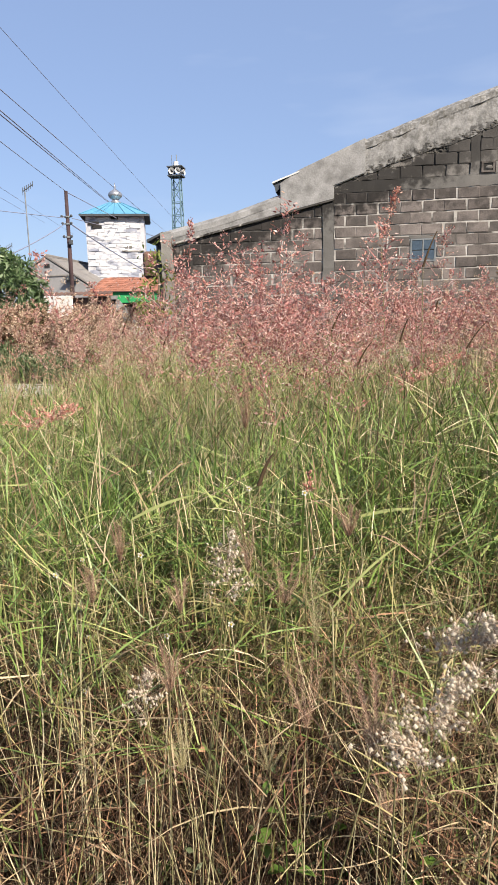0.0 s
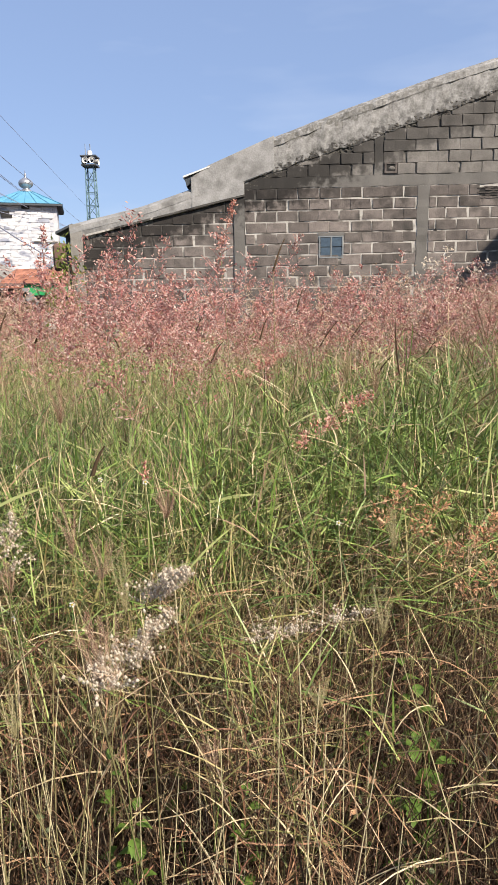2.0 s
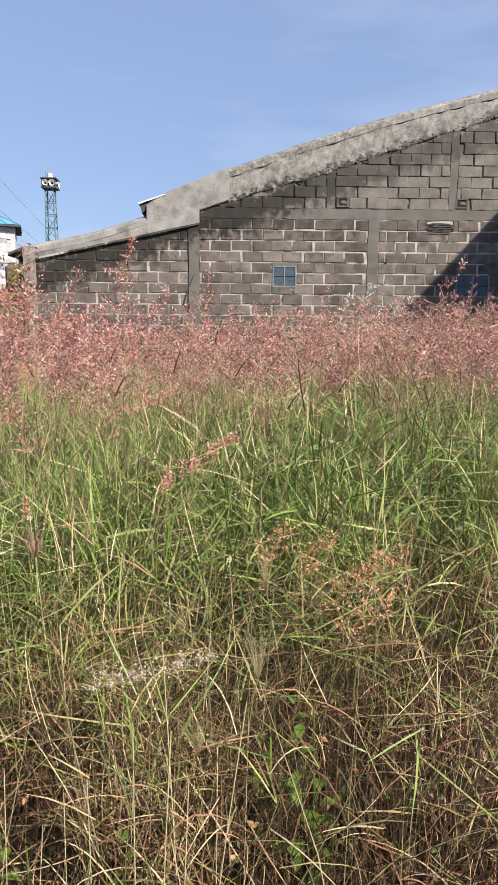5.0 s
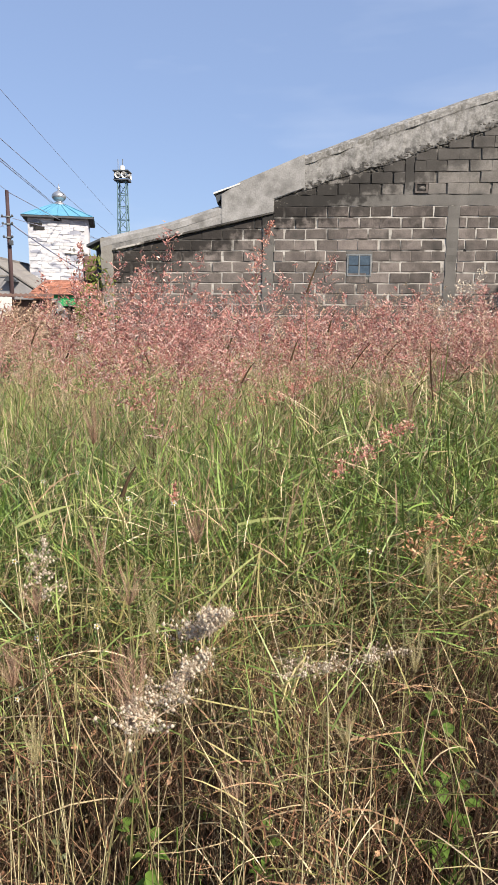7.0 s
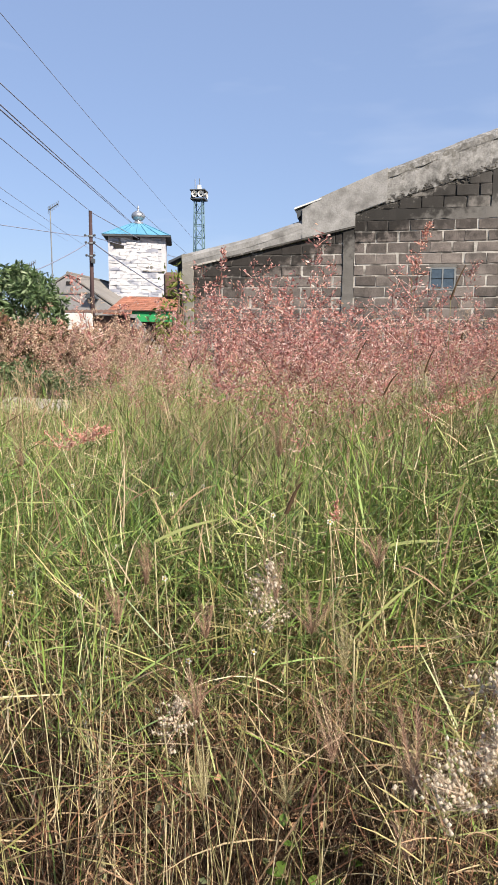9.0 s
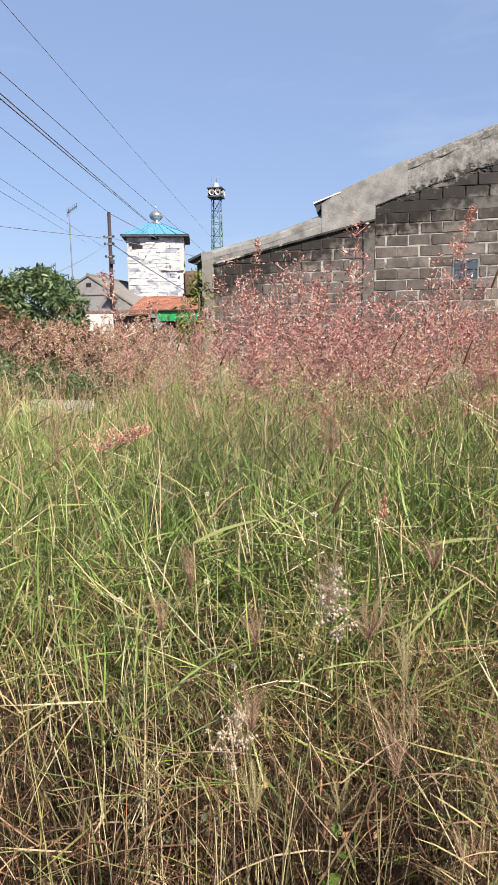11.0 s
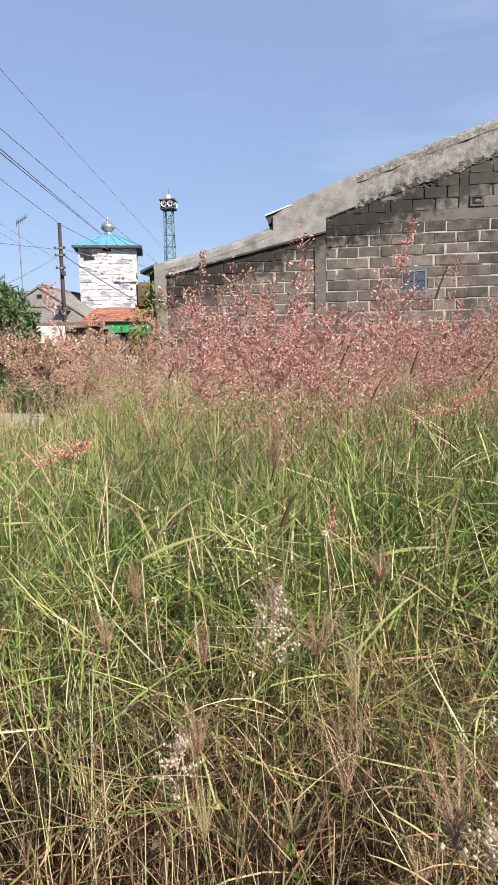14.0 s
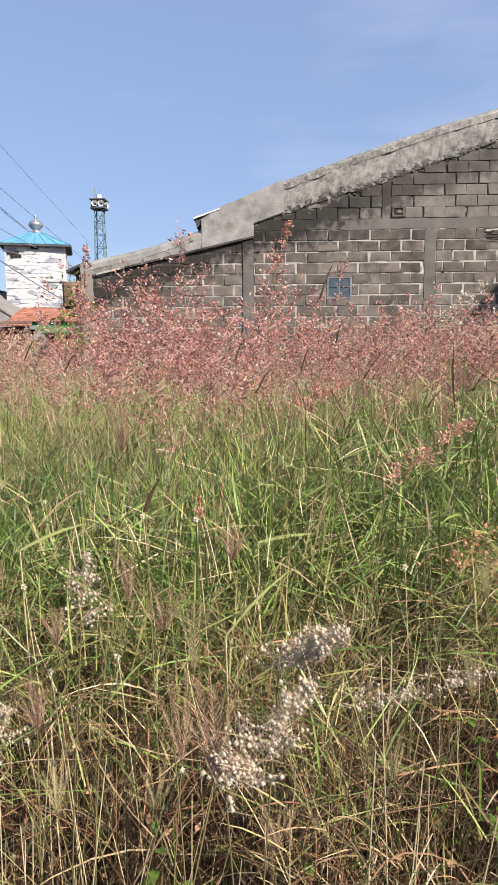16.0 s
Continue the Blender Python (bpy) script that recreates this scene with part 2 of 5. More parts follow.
M_STRAW = material("dry_straw", (0.246, 0.2, 0.112), (0.377, 0.316, 0.197), 3, 0.7, 0.0, 70, island=0.9, trans=0.07,
                   ramp=((0.09, 0.054, 0.03), (0.229, 0.15, 0.086), (0.409, 0.325, 0.188), (0.556, 0.484, 0.316), (0.18, 0.092, 0.06), (0.474, 0.392, 0.231)))
M_STALK = material("green_straw_stalk", (0.256, 0.248, 0.096), (0.368, 0.336, 0.168), 3, 0.55, 0.0, 70, island=0.8, trans=0.07,
                   ramp=((0.168, 0.176, 0.06), (0.36, 0.32, 0.152), (0.496, 0.44, 0.272), (0.256, 0.152, 0.096), (0.424, 0.392, 0.2)))
# brown of dead stems, taken much darker to stand for shade between stalks
M_SHADE_THATCH = material("shade_darkened_thatch", (0.027, 0.016, 0.009), (0.065, 0.038, 0.022), 3, 0.8, 0.0, 70, island=0.85, trans=0.03,
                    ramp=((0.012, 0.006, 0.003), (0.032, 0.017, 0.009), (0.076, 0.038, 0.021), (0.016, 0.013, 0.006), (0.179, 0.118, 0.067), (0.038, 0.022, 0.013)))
M_WITHERED = material("withered_brown_leaf", (0.19, 0.098, 0.053), (0.309, 0.176, 0.097), 3, 0.75, 0.0, 70, island=0.9, trans=0.06,
                      ramp=((0.06, 0.028, 0.015), (0.177, 0.083, 0.048), (0.106, 0.059, 0.026), (0.475, 0.293, 0.167), (0.143, 0.059, 0.04)))
M_PINK = material("pink_grass_spikelet", (0.325, 0.12, 0.11), (0.446, 0.207, 0.195), 7.0, 0.75, 0.0, 30, island=0.78, trans=0.25,
                  ramp=((0.29, 0.09, 0.085), (0.42, 0.185, 0.165), (0.50, 0.29, 0.25), (0.70, 0.57, 0.50), (0.17, 0.062, 0.05), (0.38, 0.165, 0.14), (0.38, 0.27, 0.16)))
M_FADED = material("faded_beige_spikelet", (0.282, 0.188, 0.128), (0.397, 0.299, 0.205), 1.5, 0.75, 0.0, 30, island=0.8, trans=0.2,
                   ramp=((0.248, 0.145, 0.103), (0.381, 0.274, 0.18), (0.513, 0.427, 0.308), (0.331, 0.188, 0.145)))
M_RED = material("deep_rose_spikelet", (0.36, 0.128, 0.112), (0.496, 0.24, 0.2), 2, 0.75, 0.0, 60, island=0.7, trans=0.22,
                 ramp=((0.368, 0.088, 0.072), (0.48, 0.192, 0.144), (0.592, 0.368, 0.272), (0.672, 0.544, 0.416)))
M_RUSTHEAD = material("rust_orange_spikelet", (0.355, 0.171, 0.09), (0.474, 0.276, 0.156), 2, 0.75, 0.0, 60, island=0.8, trans=0.22,
                      ramp=((0.332, 0.138, 0.074), (0.458, 0.244, 0.132), (0.553, 0.39, 0.239)))
M_DUSKY = material("dusky_brown_pink_spikelet", (0.293, 0.156, 0.117), (0.449, 0.283, 0.215), 2, 0.8, 0.0, 30, island=0.85, trans=0.17,
                   ramp=((0.117, 0.054, 0.039), (0.322, 0.166, 0.122), (0.508, 0.342, 0.244), (0.781, 0.644, 0.488), (0.234, 0.185, 0.078)))
M_FLUFF = material("white_silky_hair", (0.64, 0.56, 0.44), (0.704, 0.648, 0.544), 4, 0.8, 0.0, 60, island=0.6, trans=0.5,
                   ramp=((0.592, 0.48, 0.368), (0.688, 0.616, 0.496), (0.736, 0.696, 0.6)))
M_AWN = material("brown_pink_awn", (0.325, 0.254, 0.188), (0.469, 0.402, 0.314), 4, 0.8, 0.0, 60, island=0.6, trans=0.3,
                 ramp=((0.307, 0.222, 0.178), (0.451, 0.381, 0.293), (0.56, 0.529, 0.418)))
M_FINGER = material("brown_purple_finger_spike", (0.23, 0.13, 0.092), (0.386, 0.26, 0.175), 6, 0.8, 0.0, 90, island=0.7, trans=0.25,
                    ramp=((0.184, 0.095, 0.069), (0.35, 0.22, 0.152), (0.552, 0.45, 0.294)))
M_FINGER_PALE = material("straw_finger_spike", (0.288, 0.256, 0.112), (0.4, 0.352, 0.2), 6, 0.8, 0.0, 90, island=0.6, trans=0.25,
                         ramp=((0.264, 0.24, 0.088), (0.4, 0.344, 0.2), (0.464, 0.4, 0.264)))
M_SEEDDARK = material("dark_ripe_seed_spike", (0.036, 0.022, 0.011), (0.076, 0.048, 0.024), 20, 0.9, 0.3, 120)
M_WEED = material("fresh_weed_leaf", (0.073, 0.14, 0.026), (0.135, 0.22, 0.044), 5, 0.5, 0.0, 40, island=0.5, trans=0.35,
                  ramp=((0.052, 0.11, 0.02), (0.104, 0.19, 0.035), (0.208, 0.28, 0.057)))
M_HERB = material("dull_herb_leaf", (0.07, 0.09, 0.04), (0.14, 0.16, 0.08), 5, 0.6, 0.0, 40, island=0.6, trans=0.15,
                  ramp=((0.05, 0.07, 0.025), (0.12, 0.14, 0.06), (0.24, 0.25, 0.14)))
M_YELLOWLEAF = material("yellow_leaf", (0.44, 0.336, 0.056), (0.528, 0.44, 0.112), 9, 0.6, 0.0, 60, trans=0.3)
M_PETAL = material("cream_petal", (0.624, 0.592, 0.48), (0.68, 0.664, 0.6), 9, 0.7, 0.0, 60)


# ---- mesh helpers ----
def link(name, mesh, mat, parent=None, label=""):
    ob = new(name, mesh)
    if mat and not mesh.materials:
        mesh.materials.append(mat)
    if parent:
        ob.parent = parent
    if label:
        tagged(ob, label)
    return ob


def part(name, bm, mat, parent=None, label="", smooth=False):
    me = bpy.data.meshes.new(name)
    bm.to_mesh(me)
    bm.free()
    if smooth:
        me.polygons.foreach_set("use_smooth", [True] * len(me.polygons))
    return link(name, me, mat, parent, label)


def thing(name, at=(0, 0, 0), label="", category="", group="", kind=""):
    ob = new(name)
    ob.location = at
    ob.empty_display_size = 0.1
    return tagged(ob, label, category, group, kind)


def arrays(name, verts, quads, mat, parent=None, label="", smooth=False):
    """A mesh from an n x 3 array of corners and an m x 4 array of faces."""
    me = bpy.data.meshes.new(name)
    v, q = np.asarray(verts, np.float32), np.asarray(quads, np.int32)
    me.vertices.add(len(v)); me.vertices.foreach_set("co", v.ravel())
    me.loops.add(q.size); me.loops.foreach_set("vertex_index", q.ravel())
    me.polygons.add(len(q)); me.polygons.foreach_set("loop_start", np.arange(0, q.size, q.shape[1], dtype=np.int32))
    if smooth:
        me.polygons.foreach_set("use_smooth", np.ones(len(q), bool))
    me.update(calc_edges=True)
    return link(name, me, mat, parent, label)


def box(bm, x0, y0, z0, x1, y1, z1, bevel=0.0):
    m = Matrix.LocRotScale(((x0 + x1) / 2, (y0 + y1) / 2, (z0 + z1) / 2), None, (x1 - x0, y1 - y0, z1 - z0))
    made = bmesh.ops.create_cube(bm, size=1, matrix=m)
    if bevel:
        edges = list({e for v in made["verts"] for e in v.link_edges})
        bmesh.ops.bevel(bm, geom=edges, offset=bevel, segments=1, affect="EDGES", profile=0.5)
    return bm


def boxed(name, dims, mat, parent=None, label="", bevel=0.0):
    return part(name, box(bmesh.new(), *dims, bevel=bevel), mat, parent, label)


def rod(bm, a, b, r0, r1=None, sides=8):
    a, b = Vector(a), Vector(b)
    d = b - a
    m = Matrix.Translation((a + b) / 2) @ d.to_track_quat("Z", "Y").to_matrix().to_4x4()
    bmesh.ops.create_cone(bm, cap_ends=True, segments=sides, radius1=r0, radius2=r0 if r1 is None else r1, depth=d.length, matrix=m)
    return bm


def prism(bm, outline, y0, y1):
    """An x-z outline, counter-clockwise seen from -y, given depth from y0 to y1."""
    front = [bm.verts.new((x, y0, z)) for x, z in outline]
    back = [bm.verts.new((x, y1, z)) for x, z in outline]
    bm.faces.new(front)
    bm.faces.new(back[::-1])
    k = len(outline)
    for i in range(k):
        bm.faces.new((front[i], back[i], back[(i + 1) % k], front[(i + 1) % k]))
    bmesh.ops.recalc_face_normals(bm, faces=bm.faces[:])
    return bm


def cable(name, a, b, sag, r, parent=None):
    cu = bpy.data.curves.new(name, "CURVE")
    cu.dimensions, cu.bevel_depth, cu.bevel_resolution = "3D", r, 1
    s = cu.splines.new("POLY")
    steps = 24
    s.points.add(steps)
    for i in range(steps + 1):
        u = i / steps
        p = Vector(a).lerp(Vector(b), u)
        p.z -= 4 * sag * u * (1 - u)
        s.points[i].co = (*p, 1)
    ob = new(name, cu)
    cu.materials.append(M_WIRE)
    return ob


# ---- ground ----
def ground():
    """One sheet to the horizon, with small unevenness in the lot."""
    xs = np.concatenate(([-2500, -400, -80, -30], np.linspace(-18, 12, 90), [30, 80, 400, 2500]))
    ys = np.concatenate(([-2500, -300, -40, -10], np.linspace(-3, 22, 80), [40, 90, 400, 3000]))
    gx, gy = np.meshgrid(xs, ys)
    fade = np.clip((18 - np.abs(gx)) / 6, 0, 1) * np.clip((20 - np.abs(gy)) / 4, 0, 1)
    gz = fade * 0.05 * (np.sin(gx * 2.1 + gy) + np.sin(gy * 3.3 - gx * 1.7) + 0.6 * np.sin(gx * 7 + gy * 5)) - 0.04
    n, k = gx.shape
    idx = np.arange(n * k).reshape(n, k)
    q = np.stack((idx[:-1, :-1], idx[:-1, 1:], idx[1:, 1:], idx[1:, :-1]), -1).reshape(-1, 4)
    ob = arrays("ground", np.stack((gx, gy, gz), -1).reshape(-1, 3), q, M_SOIL, smooth=True)
    tagged(ob, "dry brown soil of an overgrown empty lot", "ground", kind="structure")


ground()

# ---- block-built gable wall ----
WALL_Y, COURSE, PITCH, COURSE_Z = 12.7, 0.198, 0.39, 3.54
LEFT_X, STEP_X, RIGHT_X = -3.74, -0.43, 9.2


def between(x, pts):
    return float(np.interp(x, [p[0] for p in pts], [p[1] for p in pts]))


COPE_TOP = [(-1.42, 3.98), (-1.1, 4.13), (0.11, 4.64), (1.67, 5.17), (3.2, 5.63), (4.87, 6.05), (9.2, 7.25)]
COPE_LOW = [(-0.43, 3.84), (-0.1, 3.97), (0.64, 4.19), (1.68, 4.49), (3.22, 4.98), (4.54, 5.42), (9.2, 6.72)]
LIP_TOP = [(-3.74, 3.20), (-2.39, 3.49), (-1.40, 3.79), (-0.43, 4.1)]
LIP_LOW = [(-3.74, 2.91), (-0.43, 3.62)]

hall = thing("block_building", (2.5, WALL_Y, 0), "long unplastered concrete-block building with a sloping cement coping", "building")


def in_hall(ob):
    ob.parent = hall
    ob.location = Vector(ob.location) - Vector((2.5, WALL_Y, 0))
    return ob


def hall_part(name, bm, mat, label="", smooth=False):
    return in_hall(part(name, bm, mat, None, label, smooth))


# mortar core of the wall: lower field pale, gable field dark, left bay pale
hall_part("mortar_bed", prism(bmesh.new(), [(STEP_X, -0.1), (RIGHT_X, -0.1), (RIGHT_X, 3.8), (STEP_X, 3.8)], WALL_Y - 0.004, WALL_Y + 0.15), M_MORTAR, "pale mortar joints")
hall_part("gable_mortar_bed", prism(bmesh.new(), [(STEP_X, 3.8)] + [(RIGHT_X, 3.8)] + [(x, z + 0.15) for x, z in COPE_LOW[::-1]], WALL_Y + 0.010, WALL_Y + 0.15), M_MORTAR_DARK)
hall_part("side_mortar_bed", prism(bmesh.new(), [(LEFT_X + 0.1, -0.1), (STEP_X - 0.02, -0.1), (STEP_X - 0.02, 3.64), (LEFT_X + 0.1, 2.95)], WALL_Y + 0.014, WALL_Y + 0.15), M_MORTAR)

# tie beam and columns
rng = random.Random(5)


def rough_bar(name, x0, z0, x1, z1, proud, mat=M_BEAM, label=""):
    """A cast cement member with uneven edges."""
    bm = bmesh.new()
    along_x = (x1 - x0) > (z1 - z0)
    n = max(2, int(max(x1 - x0, z1 - z0) / 0.12))
    rows = []
    for i in range(n + 1):
        u = i / n
        j = [rng.uniform(-0.012, 0.012) for _ in range(3)]
        if along_x:
            x = x0 + (x1 - x0) * u
            pts = [(x, z0 + j[0]), (x, z1 + j[1])]
        else:
            z = z0 + (z1 - z0) * u
            pts = [(x0 + j[0], z), (x1 + j[1], z)]
        y = WALL_Y - proud + j[2] * 0.4
        rows.append([bm.verts.new((a, y, b)) for a, b in pts] + [bm.verts.new((a, WALL_Y + 0.1, b)) for a, b in pts[::-1]])
    for a, b in zip(rows, rows[1:]):
        for i in range(4):
            bm.faces.new((a[i], b[i], b[(i + 1) % 4], a[(i + 1) % 4]))
    bm.faces.new(rows[0]); bm.faces.new(rows[-1][::-1])
    bmesh.ops.recalc_face_normals(bm, faces=bm.faces[:])
    return hall_part(name, bm, mat, label)


rough_bar("tie_beam", STEP_X, 3.735, RIGHT_X, 3.925, 0.012, M_BEAM, "grey cement tie beam")
rough_bar("column", -0.64, -0.1, -0.43, 3.62, 0.014, M_BEAM, "rough cement column")
rough_bar("column", 2.745, -0.1, 2.95, 3.73, 0.016, M_BEAM, "rough cement column")
rough_bar("column", 5.95, -0.1, 6.15, 3.73, 0.016, M_BEAM, "rough cement column")
rough_bar("column", 1.95, 3.93, 2.10, 4.72, 0.012, M_BEAM, "rough cement column")
rough_bar("column", 4.23, 3.93, 4.38, 5.5, 0.012, M_BEAM, "rough cement column")
rough_bar("column", 6.6, 3.93, 6.75, 6.1, 0.012, M_BEAM, "rough cement column")
rough_bar("corner_column", LEFT_X, -0.1, LEFT_X + 0.22, 3.18, 0.05, M_RENDER, "grey rendered corner column")


def coping(name, top, low, proud, mat, label, slope_back=0.10, jitter=0.02, lip=0.0):
    """A cast band along the wall's head: a front face with ragged foot, and a top that slopes back."""
    bm = bmesh.new()
    x0, x1 = max(top[0][0], low[0][0]) if lip else min(top[0][0], low[0][0]), min(top[-1][0], low[-1][0])
    n = int((x1 - x0) / 0.07)
    rows = []
    for i in range(n + 1):
        x = x0 + (x1 - x0) * i / n
        zt, zl = between(x, top), between(x, low)
        h = zt - zl
        r = [noise.noise(Vector((x * 4.1, k * 7.3, h))) * jitter + rng.uniform(-0.25, 0.25) * jitter for k in range(4)]
        col = [(WALL_Y + 0.02, zl + r[0] * 1.6 - 0.02), (WALL_Y - proud, zl + r[0] * 1.6), (WALL_Y - proud - 0.012 + r[3] * 0.4, zl + h * 0.35),
               (WALL_Y - proud - 0.004 + r[1] * 0.5, zl + h * 0.68 + r[2] * 0.6), (WALL_Y - proud - 0.016 + r[2] * 0.8, zt - 0.19 + r[2] * 0.8), (WALL_Y - proud - 0.012 + r[0] * 0.8, zt - 0.09 + r[3] * 0.8),
               (WALL_Y - proud + 0.05, zt - 0.035 + r[1] * 0.5), (WALL_Y + slope_back, zt + r[1] * 0.35), (WALL_Y + 0.3, zt - 0.05)]
        rows.append([bm.verts.new((x, y, z)) for y, z in col])
    for a, b in zip(rows, rows[1:]):
        for j in range(len(a) - 1):
            bm.faces.new((a[j], b[j], b[j + 1], a[j + 1]))
    for row in (rows[0], rows[-1]):
        bm.faces.new(row)
    bmesh.ops.recalc_face_normals(bm, faces=bm.faces[:])
    return hall_part(name, bm, mat, label)


coping("gable_coping", COPE_TOP[2:], [(0.11, 4.03)] + COPE_LOW[2:], 0.022, M_COPING, "weathered cement coping stained with black algae", jitter=0.03)
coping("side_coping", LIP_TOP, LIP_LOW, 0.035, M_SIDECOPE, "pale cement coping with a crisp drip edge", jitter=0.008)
# the plastered shoulder where the two copings meet
bm = bmesh.new()
prism(bm, [(-1.42, 3.42), (-0.43, 3.63), (-0.43, 3.86), (0.13, 4.05), (0.13, 4.645), (-1.08, 4.165), (-1.42, 3.95)], WALL_Y - 0.05, WALL_Y + 0.28)
bmesh.ops.bevel(bm, geom=bm.edges[:], offset=0.012, segments=2, affect="EDGES")
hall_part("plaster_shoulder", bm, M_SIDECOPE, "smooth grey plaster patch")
# drip ledge under the side coping
bm = bmesh.new()
prism(bm, [(LEFT_X + 0.24, 2.945), (-0.425, 3.612), (-0.425, 3.645), (LEFT_X + 0.24, 2.98)], WALL_Y - 0.046, WALL_Y)
hall_part("drip_ledge", bm, M_MORTAR, "thin pale cement drip ledge")


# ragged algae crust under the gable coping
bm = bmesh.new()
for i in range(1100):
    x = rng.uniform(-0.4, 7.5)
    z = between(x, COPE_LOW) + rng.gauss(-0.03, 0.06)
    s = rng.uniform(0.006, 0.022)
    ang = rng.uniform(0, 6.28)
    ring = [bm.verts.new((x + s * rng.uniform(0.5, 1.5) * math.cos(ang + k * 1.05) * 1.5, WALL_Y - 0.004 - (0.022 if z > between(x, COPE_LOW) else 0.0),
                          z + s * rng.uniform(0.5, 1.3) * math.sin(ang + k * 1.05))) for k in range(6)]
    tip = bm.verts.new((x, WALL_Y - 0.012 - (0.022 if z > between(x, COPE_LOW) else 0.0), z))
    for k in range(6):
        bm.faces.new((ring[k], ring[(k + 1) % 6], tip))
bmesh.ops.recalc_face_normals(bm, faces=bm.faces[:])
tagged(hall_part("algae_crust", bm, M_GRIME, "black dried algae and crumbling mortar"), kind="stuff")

# openings: broken vent blocks, a small steel window, a louvre
for x0, z0, x1, z1 in ((2.13, 3.955, 2.36, 4.14), (4.36, 3.955, 4.60, 4.14)):
    bm = bmesh.new()
    box(bm, x0, WALL_Y - 0.018, z0, x1, WALL_Y + 0.02, z0 + 0.03)
    box(bm, x0, WALL_Y - 0.018, z1 - 0.03, x1, WALL_Y + 0.02, z1)
    box(bm, x0, WALL_Y - 0.018, z0 + 0.03, x0 + 0.035, WALL_Y + 0.02, z1 - 0.03)
    box(bm, x1 - 0.035, WALL_Y - 0.018, z0 + 0.03, x1, WALL_Y + 0.02, z1 - 0.03)
    hall_part("vent_block", bm, M_BLOCK, "hollow vent block")
    bm = bmesh.new()
    bmesh.ops.create_icosphere(bm, subdivisions=2, radius=0.055, matrix=Matrix.LocRotScale(((x0 + x1) / 2 + 0.02, WALL_Y, (z0 + z1) / 2 - 0.01), None, (1.2, 0.4, 0.7)))
    hall_part("rubble", bm, M_BLOCK_OLD)
    hall_part("hollow", box(bmesh.new(), x0 + 0.03, WALL_Y - 0.006, z0 + 0.028, x1 - 0.03, WALL_Y + 0.01, z1 - 0.028), M_DARK)
for x0, z0, x1, z1 in ((3.42, 3.935, 3.50, 4.03), (3.04, 2.88, 3.13, 2.99), (3.22, 3.30, 3.27, 3.36)):
    bm = bmesh.new()
    bmesh.ops.create_icosphere(bm, subdivisions=2, radius=0.5, matrix=Matrix.LocRotScale(((x0 + x1) / 2, WALL_Y, (z0 + z1) / 2), None, (x1 - x0, 0.012, z1 - z0)))
    hall_part("hole", bm, M_DARK)
def steel_window(x0, z0, x1, z1, label):
    """A small steel window: dark back, frame bars and four dusty panes."""
    w = in_hall(part("window", box(bmesh.new(), x0, WALL_Y - 0.006, z0, x1, WALL_Y + 0.012, z1), M_DARK, None, label))
    cx, cz = (x0 + x1) / 2, (z0 + z1) / 2
    for a, b, c, d in ((x0, z0, x1, z0 + 0.025), (x0, z1 - 0.025, x1, z1), (x0, z0 + 0.025, x0 + 0.025, z1 - 0.025), (x1 - 0.025, z0 + 0.025, x1, z1 - 0.025),
                       (cx - 0.012, z0 + 0.025, cx + 0.012, z1 - 0.025)):
        boxed("frame_bar", (a, WALL_Y - 0.020, b, c, WALL_Y + 0.004, d), M_STEEL, w)
    for p0, p1 in ((x0 + 0.03, cx - 0.015), (cx + 0.015, x1 - 0.03)):
        for q0, q1 in ((z0 + 0.03, cz - 0.008), (cz + 0.008, z1 - 0.03)):
            boxed("pane", (p0, WALL_Y - 0.013, q0, p1, WALL_Y - 0.006, q1), M_GLASSBLUE, w)


steel_window(0.95, 2.48, 1.40, 2.88, "small square steel window with four dusty blue panes")
steel_window(4.45, 2.33, 5.10, 2.75, "wide steel window with dusty panes in the shade")
hall_part("lintel", box(bmesh.new(), 0.93, WALL_Y - 0.013, 2.884, 1.42, WALL_Y + 0.01, 2.938), M_BEAM)
louvre = tagged(new("louvre"), "dark broken cement louvre with crooked slats")
louvre.parent = hall
louvre.location = (4.1 - 2.5, 0, 3.6)
for k in range(5):
    bm = bmesh.new()
    lo, hi = -0.30 + rng.uniform(0, 0.16), 0.30 - rng.uniform(0, 0.2)
    n = 6
    rows = []
    for i in range(n + 1):
        x = lo + (hi - lo) * i / n
        z = -0.10 + k * 0.042 + rng.uniform(-0.008, 0.008) + 0.05 * (x - 0.1) * rng.uniform(-1, 1)
        t = rng.uniform(0.006, 0.016)
        rows.append([bm.verts.new((x, -0.022, z - t)), bm.verts.new((x, -0.026, z + t)), bm.verts.new((x, 0.01, z + t)), bm.verts.new((x, 0.01, z - t))])
    for a, b in zip(rows, rows[1:]):
        for i in range(4):
            bm.faces.new((a[i], b[i], b[(i + 1) % 4], a[(i + 1) % 4]))
    bm.faces.new(rows[0]); bm.faces.new(rows[-1][::-1])
    bmesh.ops.recalc_face_normals(bm, faces=bm.faces[:])
    part("slat", bm, M_BLOCK, louvre)
bm = bmesh.new()
prism(bm, [(0.31 * math.cos(t * 0.52) * rng.uniform(0.7, 1.05), 0.105 * math.sin(t * 0.52) * rng.uniform(0.7, 1.1)) for t in range(12)], -0.014, 0.01)
part("recess", bm, M_DARK, louvre)

